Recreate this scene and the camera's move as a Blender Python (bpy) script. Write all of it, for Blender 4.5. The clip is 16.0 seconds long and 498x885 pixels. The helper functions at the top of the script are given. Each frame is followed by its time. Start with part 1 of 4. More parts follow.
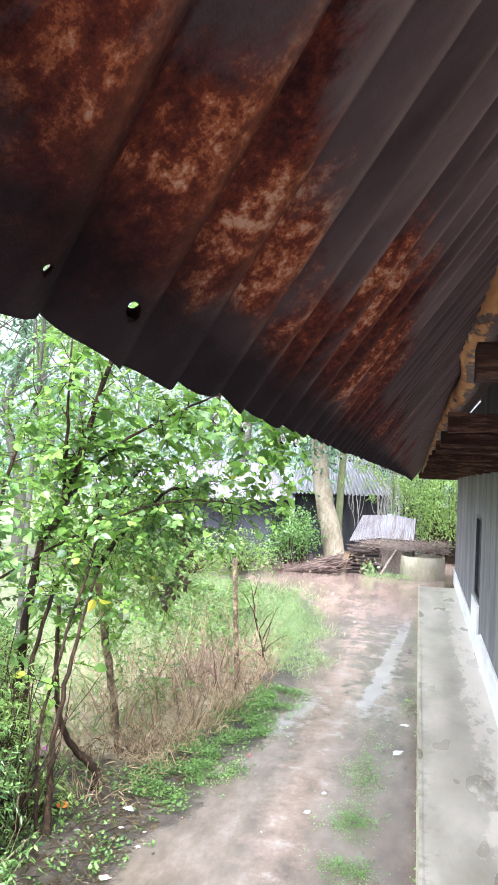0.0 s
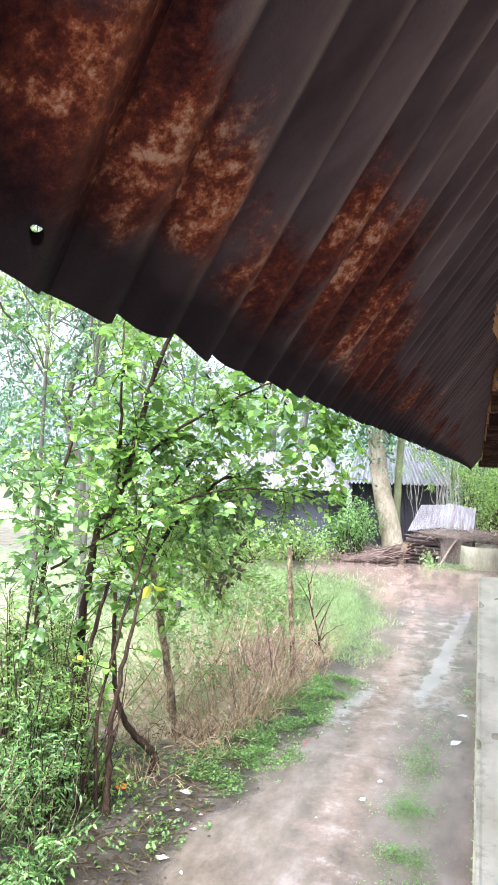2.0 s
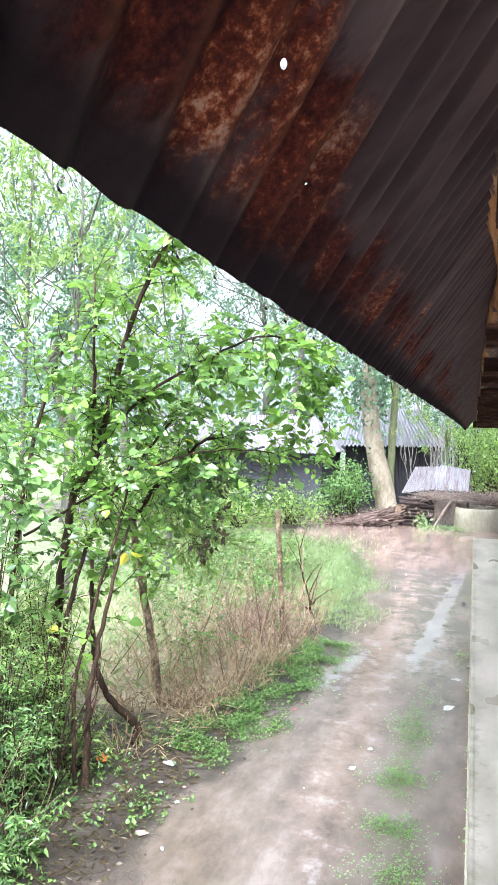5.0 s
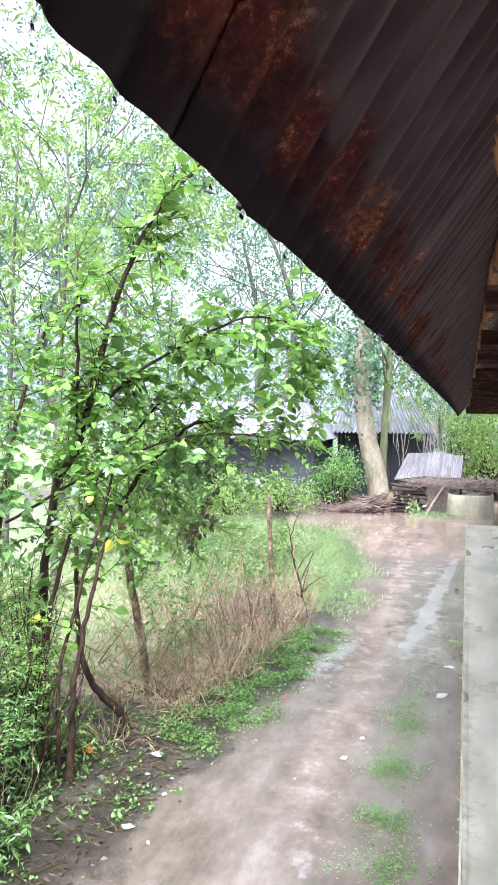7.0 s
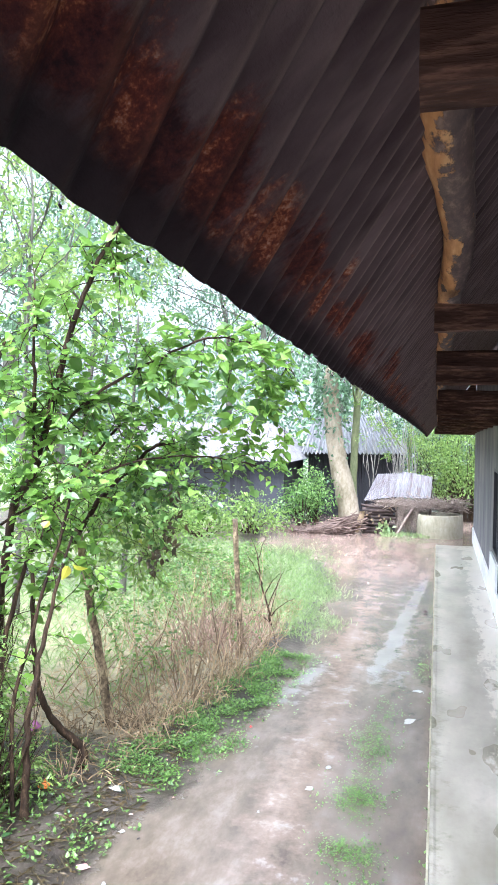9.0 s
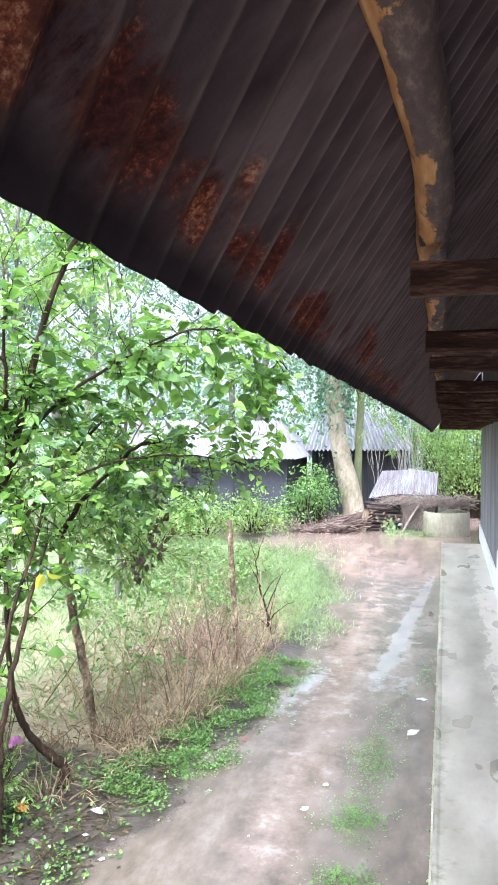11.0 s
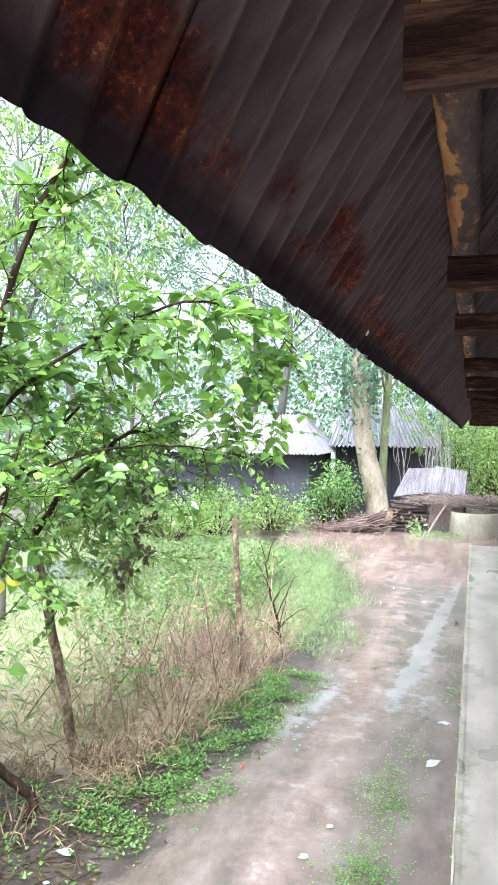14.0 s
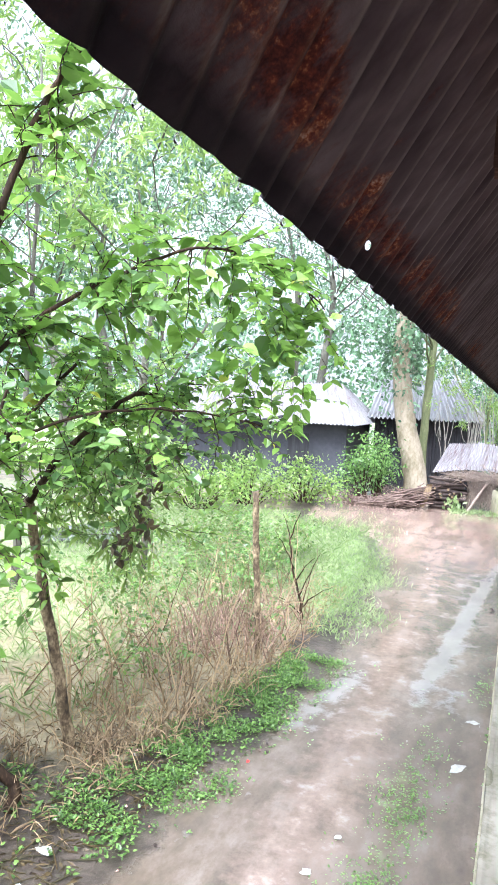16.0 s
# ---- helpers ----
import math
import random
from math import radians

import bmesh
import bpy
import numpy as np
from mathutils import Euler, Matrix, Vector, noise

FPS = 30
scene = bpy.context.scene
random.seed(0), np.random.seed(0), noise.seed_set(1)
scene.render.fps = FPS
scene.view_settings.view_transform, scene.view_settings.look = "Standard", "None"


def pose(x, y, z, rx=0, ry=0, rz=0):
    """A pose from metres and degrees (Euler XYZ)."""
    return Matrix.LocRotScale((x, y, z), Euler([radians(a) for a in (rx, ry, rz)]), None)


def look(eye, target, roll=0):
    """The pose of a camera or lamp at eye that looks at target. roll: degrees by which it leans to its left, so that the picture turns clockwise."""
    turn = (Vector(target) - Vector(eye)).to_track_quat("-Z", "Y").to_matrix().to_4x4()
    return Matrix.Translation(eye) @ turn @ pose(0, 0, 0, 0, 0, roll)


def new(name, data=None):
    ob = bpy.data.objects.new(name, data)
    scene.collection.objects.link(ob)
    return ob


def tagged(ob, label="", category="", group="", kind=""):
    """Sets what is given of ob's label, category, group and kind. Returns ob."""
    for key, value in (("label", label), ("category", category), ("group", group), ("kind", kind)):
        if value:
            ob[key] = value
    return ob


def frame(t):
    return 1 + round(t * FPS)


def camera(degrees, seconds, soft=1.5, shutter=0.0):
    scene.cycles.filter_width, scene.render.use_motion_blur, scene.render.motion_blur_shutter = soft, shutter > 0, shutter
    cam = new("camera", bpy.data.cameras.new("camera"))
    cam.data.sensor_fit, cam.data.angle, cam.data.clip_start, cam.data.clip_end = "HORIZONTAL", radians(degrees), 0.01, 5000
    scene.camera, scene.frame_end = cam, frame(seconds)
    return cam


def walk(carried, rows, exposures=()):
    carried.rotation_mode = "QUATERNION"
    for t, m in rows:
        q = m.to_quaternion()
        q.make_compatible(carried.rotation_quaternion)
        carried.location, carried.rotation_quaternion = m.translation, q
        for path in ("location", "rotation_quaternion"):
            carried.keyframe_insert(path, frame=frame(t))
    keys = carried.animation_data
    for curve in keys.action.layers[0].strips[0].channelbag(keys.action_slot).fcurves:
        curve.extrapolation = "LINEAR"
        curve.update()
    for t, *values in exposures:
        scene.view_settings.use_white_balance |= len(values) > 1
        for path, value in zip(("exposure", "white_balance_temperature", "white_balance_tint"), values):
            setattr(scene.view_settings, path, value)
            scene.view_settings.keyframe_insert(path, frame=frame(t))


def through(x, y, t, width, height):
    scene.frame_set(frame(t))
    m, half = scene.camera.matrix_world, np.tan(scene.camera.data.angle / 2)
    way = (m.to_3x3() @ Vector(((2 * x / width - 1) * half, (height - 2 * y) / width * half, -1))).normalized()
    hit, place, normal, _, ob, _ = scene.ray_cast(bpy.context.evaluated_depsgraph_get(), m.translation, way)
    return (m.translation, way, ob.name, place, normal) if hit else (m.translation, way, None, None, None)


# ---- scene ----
cam = camera(36.5, 16.0, soft=1.7)
PATH = [
    (0, (-0.105, -0.167, 3.31), (-0.546, 1.782, 3.366), 2.5),
    (0.5, (-0.091, -0.171, 3.31), (-0.56, 1.772, 3.37), 2.2),
    (1, (-0.069, -0.163, 3.305), (-0.629, 1.756, 3.36), 1.8),
    (1.5, (-0.051, -0.169, 3.294), (-0.655, 1.738, 3.334), 1.9),
    (2, (-0.036, -0.169, 3.279), (-0.624, 1.742, 3.307), 1.9),
    (2.5, (-0.019, -0.154, 3.27), (-0.577, 1.767, 3.288), 2.2),
    (3, (-0.017, -0.121, 3.257), (-0.547, 1.808, 3.254), 2.3),
    (3.5, (-0.021, -0.051, 3.236), (-0.566, 1.873, 3.216), 2.3),
    (4, (-0.017, 0.052, 3.233), (-0.572, 1.973, 3.201), 1.6),
    (6.5, (-0.049, 0.405, 3.184), (-0.636, 2.315, 3.087), 1.3),
    (7, (-0.046, 0.43, 3.174), (-0.6, 2.349, 3.079), 1.1),
    (7.5, (-0.035, 0.441, 3.173), (-0.585, 2.362, 3.076), 0.8),
    (8, (-0.025, 0.468, 3.171), (-0.589, 2.385, 3.087), 0.7),
    (8.5, (-0.007, 0.5, 3.179), (-0.541, 2.427, 3.117), 0.9),
    (9, (0.012, 0.573, 3.186), (-0.474, 2.512, 3.147), 1.0),
    (11.5, (0.081, 1.158, 3.167), (-0.441, 3.088, 3.124), -0.3),
    (12, (0.085, 1.288, 3.151), (-0.456, 3.213, 3.133), -0.9),
    (12.5, (0.076, 1.401, 3.136), (-0.473, 3.324, 3.1), -0.6),
    (13, (0.07, 1.515, 3.121), (-0.483, 3.436, 3.051), 0.0),
    (13.5, (0.064, 1.746, 3.113), (-0.512, 3.661, 3.061), 1.3),
    (14, (0.075, 1.918, 3.112), (-0.5, 3.832, 3.055), 1.1),
    (14.5, (0.078, 2.159, 3.1), (-0.541, 4.059, 3.012), 1.4),
    (15, (0.11, 2.295, 3.123), (-0.588, 4.167, 3.013), 2.2),
    (15.5, (0.12, 2.414, 3.111), (-0.598, 4.278, 3.0), 2.6),
    (16, (0.067, 2.595, 3.094), (-0.608, 4.473, 2.948), 3.0),
]
walk(cam, [(t, look(eye, target, roll)) for t, eye, target, roll in PATH], [(0.0, 2.17, 5650, 14), (4.0, 2.18, 5600, 14), (7.0, 2.06, 5550, 14), (9.0, 2.17, 5450, 14), (12.5, 2.2, 5450, 14), (15.3, 2.12, 5650, 14), (16.0, 2.2, 5600, 14)])

# ---- light ----
world = bpy.data.worlds.new("overcast")
scene.world = world
world.use_nodes = True
wn = world.node_tree.nodes
sky = wn.new("ShaderNodeTexSky")
sky.sky_type, sky.sun_disc = "NISHITA", False
sky.sun_elevation, sky.sun_rotation = radians(58), radians(200)
sky.air_density, sky.dust_density, sky.ozone_density = 1.0, 6.0, 1.0
cloud = wn.new("ShaderNodeHueSaturation")
cloud.inputs["Saturation"].default_value = 0.12
world.node_tree.links.new(sky.outputs[0], cloud.inputs["Color"])
deck = wn.new("ShaderNodeMixRGB")
deck.blend_type, deck.inputs[0].default_value = "LIGHTEN", 1.0
deck.inputs[2].default_value = (1.75, 1.75, 1.77, 1)
world.node_tree.links.new(cloud.outputs[0], deck.inputs[1])
world.node_tree.links.new(deck.outputs[0], wn["Background"].inputs[0])
wn["Background"].inputs[1].default_value = 0.15
sun = new("sun", bpy.data.lights.new("sun", "SUN"))
sun.data.energy, sun.data.angle, sun.data.color = 1.4, radians(25), (1.0, 1.0, 0.98)
sun.matrix_basis = look((3, -8, 14), (0, 0, 0))

# ---- materials ----
def ramp(nt, fac, stops):
    n = nt.nodes.new("ShaderNodeValToRGB")
    el = n.color_ramp.elements
    while len(el) < len(stops):
        el.new(0.5)
    for e, (p, c) in zip(el, stops):
        e.position, e.color = p, (*c, 1)
    nt.links.new(fac, n.inputs[0])
    return n.outputs[0]


def tex(nt, scale, detail=4.0, rough=0.6, stretch=(1, 1, 1), space="Object"):
    c = nt.nodes.new("ShaderNodeTexCoord")
    m = nt.nodes.new("ShaderNodeMapping")
    m.inputs["Scale"].default_value = stretch
    n = nt.nodes.new("ShaderNodeTexNoise")
    n.inputs["Scale"].default_value, n.inputs["Detail"].default_value, n.inputs["Roughness"].default_value = scale, detail, rough
    nt.links.new(c.outputs[space], m.inputs[0])
    nt.links.new(m.outputs[0], n.inputs["Vector"])
    return n.outputs["Fac"]


def mix(nt, fac, a, b, kind="MIX"):
    n = nt.nodes.new("ShaderNodeMix")
    n.data_type, n.blend_type = "RGBA", kind
    for sock, v in ((n.inputs["Factor"], fac), (n.inputs["A"], a), (n.inputs["B"], b)):
        if isinstance(v, bpy.types.NodeSocket):
            nt.links.new(v, sock)
        else:
            sock.default_value = v if isinstance(v, float) else (*v, 1)
    return n.outputs["Result"]


def calc(nt, op, a, b=0.0):
    n = nt.nodes.new("ShaderNodeMath")
    n.operation = op
    for sock, v in zip(n.inputs, (a, b)):
        if isinstance(v, bpy.types.NodeSocket):
            nt.links.new(v, sock)
        else:
            sock.default_value = v
    return n.outputs[0]


def attr(nt, name):
    n = nt.nodes.new("ShaderNodeAttribute")
    n.attribute_name = name
    return n.outputs["Fac"]


def base(name, rough=0.8, metal=0.0, spec=0.5):
    m = bpy.data.materials.new(name)
    m.use_nodes = True
    b = m.node_tree.nodes["Principled BSDF"]
    b.inputs["Roughness"].default_value, b.inputs["Metallic"].default_value = rough, metal
    b.inputs["Specular IOR Level"].default_value = spec
    return m, m.node_tree, b


def bump(nt, b, height, strength=0.5, dist=0.01):
    n = nt.nodes.new("ShaderNodeBump")
    n.inputs["Strength"].default_value, n.inputs["Distance"].default_value = strength, dist
    nt.links.new(height, n.inputs["Height"])
    nt.links.new(n.outputs[0], b.inputs["Normal"])


def simple(name, stops, scale, rough=0.8, stretch=(1, 1, 1), bumps=0.5, dist=0.01, fine=6.0, metal=0.0, detail=6.0, spec=0.5):
    """A surface of two noises: broad stains and fine grain."""
    m, nt, b = base(name, rough, metal, spec)
    broad = tex(nt, scale, detail, 0.65, stretch)
    grain = tex(nt, scale * fine, 4, 0.6, stretch)
    both = calc(nt, "ADD", calc(nt, "MULTIPLY", broad, 0.65), calc(nt, "MULTIPLY", grain, 0.35))
    nt.links.new(ramp(nt, both, stops), b.inputs["Base Color"])
    bump(nt, b, both, bumps, dist)
    return m


def leafy(name, dark, light, old=None, rough=0.45, through=0.35):
    """Leaves: each one has its own tint; light passes through them."""
    m, nt, b = base(name, rough)
    g = nt.nodes.new("ShaderNodeNewGeometry")
    rnd = g.outputs["Random Per Island"]
    stops = [(0.0, dark), (0.9, light)] if old is None else [(0.0, dark), (0.85, light), (0.988, light), (0.996, old)]
    col = ramp(nt, rnd, stops)
    col = mix(nt, calc(nt, "MULTIPLY", tex(nt, 1.3, 2), 0.25), col, light)
    nt.links.new(col, b.inputs["Base Color"])
    t = nt.nodes.new("ShaderNodeBsdfTranslucent")
    nt.links.new(mix(nt, 0.5, col, light), t.inputs[0])
    s = nt.nodes.new("ShaderNodeMixShader")
    s.inputs[0].default_value = through
    nt.links.new(b.outputs[0], s.inputs[1])
    nt.links.new(t.outputs[0], s.inputs[2])
    nt.links.new(s.outputs[0], nt.nodes["Material Output"].inputs[0])
    return m


LEAF = leafy("broad_leaf", (0.016, 0.055, 0.02), (0.27, 0.46, 0.085), (0.50, 0.48, 0.06), rough=0.2, through=0.42)
LEAF_SMALL = leafy("small_leaf", (0.014, 0.048, 0.022), (0.25, 0.42, 0.12), rough=0.2, through=0.42)
LEAF_LIGHT = leafy("feather_leaf", (0.05, 0.13, 0.03), (0.33, 0.47, 0.12), rough=0.28, through=0.4)
LEAF_FAR = leafy("tree_leaf", (0.014, 0.045, 0.028), (0.17, 0.29, 0.15), rough=0.28, through=0.30)
LEAF_DEAD = leafy("withered_leaf", (0.03, 0.03, 0.015), (0.10, 0.07, 0.03), through=0.1)
LEAF_OLD = leafy("yellowing_leaf", (0.30, 0.34, 0.03), (0.50, 0.47, 0.05), through=0.4)
GRASS = leafy("grass_blade", (0.10, 0.19, 0.06), (0.34, 0.43, 0.19), rough=0.4)
WEED = leafy("weed_leaf", (0.02, 0.062, 0.018), (0.21, 0.35, 0.085), rough=0.3)
DRY = leafy("dry_stalk", (0.06, 0.038, 0.022), (0.50, 0.37, 0.22), through=0.15, rough=0.8)
DRY_RED = leafy("red_dry_stalk", (0.06, 0.032, 0.022), (0.48, 0.33, 0.24), through=0.1, rough=0.8)
BARK = simple("shrub_bark", [(0.3, (0.010, 0.007, 0.005)), (0.52, (0.04, 0.024, 0.014)), (0.68, (0.15, 0.095, 0.05))], 14, stretch=(1, 1, 0.25), bumps=0.8, spec=0.2)
TRUNK = simple("pale_bark", [(0.32, (0.10, 0.085, 0.045)), (0.44, (0.21, 0.175, 0.11)), (0.6, (0.34, 0.285, 0.21)), (0.72, (0.44, 0.38, 0.31))], 2.4, stretch=(1, 1, 0.5), bumps=0.8, dist=0.03)
MOSSY = simple("mossy_bark", [(0.3, (0.08, 0.09, 0.04)), (0.55, (0.18, 0.20, 0.09)), (0.75, (0.32, 0.30, 0.18))], 3, stretch=(1, 1, 0.4), bumps=0.8, dist=0.02)
GREY_BARK = simple("grey_bark", [(0.3, (0.04, 0.04, 0.03)), (0.55, (0.10, 0.095, 0.07)), (0.75, (0.2, 0.19, 0.15))], 3, stretch=(1, 1, 0.4), bumps=0.8, dist=0.02)
WOOD_DARK = simple("old_joist_wood", [(0.3, (0.02, 0.010, 0.009)), (0.5, (0.06, 0.032, 0.023)), (0.66, (0.22, 0.12, 0.08))], 6, stretch=(0.6, 3, 4), bumps=1.0, dist=0.012, spec=0.12)
POST = simple("stake_wood", [(0.3, (0.08, 0.055, 0.03)), (0.55, (0.24, 0.17, 0.095)), (0.75, (0.42, 0.33, 0.2))], 8, stretch=(1, 1, 0.2), bumps=0.6)
LEANING_STEM = simple("mottled_stem", [(0.36, (0.022, 0.015, 0.01)), (0.48, (0.13, 0.09, 0.05)), (0.62, (0.46, 0.35, 0.21))], 7, stretch=(1, 1, 0.6), bumps=0.9)
STICK = simple("dead_wood", [(0.3, (0.045, 0.028, 0.022)), (0.55, (0.15, 0.10, 0.078)), (0.75, (0.36, 0.27, 0.20))], 6, bumps=0.6)
TWIG = simple("grey_twig", [(0.3, (0.07, 0.05, 0.04)), (0.52, (0.22, 0.17, 0.135)), (0.72, (0.46, 0.38, 0.31))], 9, bumps=0.5)
LOG = simple("firewood", [(0.3, (0.012, 0.008, 0.006)), (0.55, (0.05, 0.032, 0.025)), (0.75, (0.16, 0.11, 0.085))], 6, bumps=0.6)
WALL = simple("grey_lime_plaster", [(0.34, (0.08, 0.082, 0.095)), (0.48, (0.15, 0.15, 0.165)), (0.6, (0.25, 0.24, 0.225)), (0.7, (0.38, 0.35, 0.30))], 1.1, stretch=(1, 1.6, 0.22), rough=0.85, bumps=0.2, dist=0.006, fine=12.0)
WHITE = simple("whitewash", [(0.3, (0.50, 0.50, 0.49)), (0.5, (0.72, 0.72, 0.71)), (0.75, (0.82, 0.82, 0.81))], 0.9, stretch=(1, 0.6, 1.5), rough=0.8, bumps=0.15, dist=0.005)
SHUTTER = simple("dark_shutter_paint", [(0.3, (0.012, 0.014, 0.018)), (0.7, (0.035, 0.037, 0.045))], 4, rough=0.5, bumps=0.2)
RING = simple("mossy_concrete", [(0.3, (0.15, 0.145, 0.08)), (0.5, (0.31, 0.285, 0.20)), (0.72, (0.48, 0.44, 0.35))], 2.2, stretch=(1, 1, 0.6), rough=0.9, bumps=0.5, dist=0.02)
SCRAP_TIN = simple("streaked_scrap_tin", [(0.34, (0.08, 0.045, 0.038)), (0.45, (0.13, 0.115, 0.115)), (0.58, (0.19, 0.185, 0.19)), (0.72, (0.28, 0.27, 0.275))], 2.2, stretch=(3, 0.6, 0.4), rough=0.6, bumps=0.3)
VINE = simple("bleached_vine", [(0.3, (0.16, 0.15, 0.12)), (0.7, (0.38, 0.36, 0.31))], 8, rough=0.8)
TIN = simple("weathered_tin", [(0.3, (0.11, 0.105, 0.105)), (0.52, (0.22, 0.22, 0.228)), (0.72, (0.34, 0.33, 0.33))], 1.2, stretch=(3, 1, 0.5), rough=0.55, bumps=0.2)
TIN_OLD = simple("pale_rusted_tin", [(0.3, (0.18, 0.12, 0.11)), (0.46, (0.25, 0.235, 0.24)), (0.7, (0.38, 0.375, 0.38))], 0.9, stretch=(2, 1, 1), rough=0.6, bumps=0.2, metal=0.2)
BOARD = simple("black_boards", [(0.3, (0.012, 0.012, 0.014)), (0.55, (0.035, 0.035, 0.04)), (0.75, (0.085, 0.08, 0.085))], 2, stretch=(3, 1, 0.3), rough=0.85)
MUDWALL = simple("dark_mud_plaster", [(0.3, (0.03, 0.032, 0.04)), (0.7, (0.085, 0.085, 0.10))], 1.3, rough=0.9)
PAPER = simple("litter_paper", [(0.3, (0.26, 0.25, 0.22)), (0.7, (0.52, 0.51, 0.48))], 20, rough=0.6, bumps=0.6)
PINK = simple("pink_litter", [(0.3, (0.50, 0.25, 0.20)), (0.7, (0.75, 0.50, 0.42))], 20, rough=0.6)
RED = simple("red_litter", [(0.3, (0.35, 0.03, 0.03)), (0.7, (0.55, 0.08, 0.06))], 20, rough=0.5)
ORANGE = simple("orange_litter", [(0.3, (0.70, 0.14, 0.02)), (0.7, (0.85, 0.25, 0.04))], 20, rough=0.5)
PURPLE = simple("purple_litter", [(0.3, (0.35, 0.08, 0.28)), (0.7, (0.60, 0.25, 0.50))], 20, rough=0.5)


def roof_material():
    """Old galvanised sheet: dull zinc, rust spreading in patches, pale scale, a few nail holes."""
    m, nt, b = base("rusted_roof_sheet", 0.75, 0.0, 0.12)
    zinc = ramp(nt, tex(nt, 7, 5, 0.6, (0.4, 1.6, 0.4)), [(0.3, (0.047, 0.030, 0.031)), (0.5, (0.108, 0.075, 0.075)), (0.7, (0.205, 0.15, 0.142))])
    rust = ramp(nt, calc(nt, "ADD", calc(nt, "MULTIPLY", tex(nt, 9, 3, 0.6, (0.6, 1.4, 0.6)), 0.5), calc(nt, "MULTIPLY", tex(nt, 110, 5, 0.75), 0.5)), [(0.40, (0.024, 0.007, 0.008)), (0.48, (0.075, 0.018, 0.013)), (0.545, (0.15, 0.034, 0.018)), (0.59, (0.36, 0.115, 0.045)), (0.635, (0.55, 0.33, 0.22))])
    patch = calc(nt, "ADD", calc(nt, "MULTIPLY", tex(nt, 3.2, 3, 0.5, (0.6, 1.2, 0.6)), 0.4), calc(nt, "MULTIPLY", tex(nt, 26, 6, 0.75, (0.5, 1.4, 0.5)), 0.6))
    mask = ramp(nt, calc(nt, "ADD", patch, calc(nt, "MULTIPLY", attr(nt, "rust"), 0.36)), [(0.62, (0, 0, 0)), (0.76, (1, 1, 1))])
    # highlights along the corrugation crests, painted in as lighter colour
    zinc = mix(nt, calc(nt, "MULTIPLY", attr(nt, "crest_glint"), tex(nt, 18, 4)), zinc, (0.34, 0.25, 0.20))
    rust = mix(nt, calc(nt, "MULTIPLY", attr(nt, "crest_glint"), 0.3), rust, (0.30, 0.12, 0.06))
    col = mix(nt, mask, zinc, rust)
    # each sheet is darkened by its own set amount
    col = mix(nt, calc(nt, "MULTIPLY", attr(nt, "sheet_dark"), 0.58), col, (0.017, 0.010, 0.014))
    wet = ramp(nt, calc(nt, "ADD", attr(nt, "lip"), calc(nt, "MULTIPLY", tex(nt, 14, 3), 0.4)), [(0.5, (0, 0, 0)), (0.9, (1, 1, 1))])
    col = mix(nt, calc(nt, "MULTIPLY", wet, 0.85), col, (0.009, 0.006, 0.008))
    nt.links.new(col, b.inputs["Base Color"])
    bump(nt, b, tex(nt, 60, 5, 0.7), 0.5, 0.004)
    geo = nt.nodes.new("ShaderNodeNewGeometry")
    gaps = None
    for (hx, hy, r) in HOLES:
        d = nt.nodes.new("ShaderNodeVectorMath")
        d.operation = "DISTANCE"
        flat = nt.nodes.new("ShaderNodeVectorMath")
        flat.operation = "MULTIPLY"
        flat.inputs[1].default_value = (1.64, 1, 0)
        nt.links.new(geo.outputs["Position"], flat.inputs[0])
        nt.links.new(flat.outputs[0], d.inputs[0])
        d.inputs[1].default_value = (1.64 * hx, hy, 0)
        near = calc(nt, "LESS_THAN", d.outputs["Value"], r)
        gaps = near if gaps is None else calc(nt, "MAXIMUM", gaps, near)
    tr = nt.nodes.new("ShaderNodeBsdfTransparent")
    s = nt.nodes.new("ShaderNodeMixShader")
    nt.links.new(gaps, s.inputs[0])
    nt.links.new(b.outputs[0], s.inputs[1])
    nt.links.new(tr.outputs[0], s.inputs[2])
    nt.links.new(s.outputs[0], nt.nodes["Material Output"].inputs[0])
    return m


HOLES = [(-0.184, 1.895, 0.0035), (-0.211, 0.097, 0.0042), (-0.211, 0.03, 0.0022), (-0.133, 0.685, 0.004), (-0.154, 0.715, 0.0035), (-0.174, 0.875, 0.003), (-0.182, 0.868, 0.003),
         (-0.203, 1.836, 0.004), (-0.204, 3.9, 0.008), (-0.211, 4.26, 0.006)]
ROOF = roof_material()


def purlin_material():
    """Pole with dark bark half flaked off the yellow wood."""
    m, nt, b = base("peeling_pole", 0.7)
    bark = ramp(nt, tex(nt, 28, 8, 0.75, (1.5, 0.5, 1.5)), [(0.3, (0.03, 0.018, 0.016)), (0.52, (0.095, 0.058, 0.047)), (0.68, (0.26, 0.175, 0.13))])
    bare = ramp(nt, tex(nt, 14, 5, 0.6, (3, 0.4, 3)), [(0.3, (0.26, 0.10, 0.022)), (0.55, (0.50, 0.25, 0.08)), (0.75, (0.66, 0.43, 0.20))])
    mask = ramp(nt, calc(nt, "ADD", attr(nt, "bare"), calc(nt, "MULTIPLY", calc(nt, "SUBTRACT", tex(nt, 34, 6, 0.7, (1.2, 0.45, 1.2)), 0.5), 0.7)), [(0.60, (0, 0, 0)), (0.65, (1, 1, 1))])
    nt.links.new(mix(nt, mask, bark, bare), b.inputs["Base Color"])
    bump(nt, b, mask, 0.6, 0.006)
    return m


POLE = purlin_material()


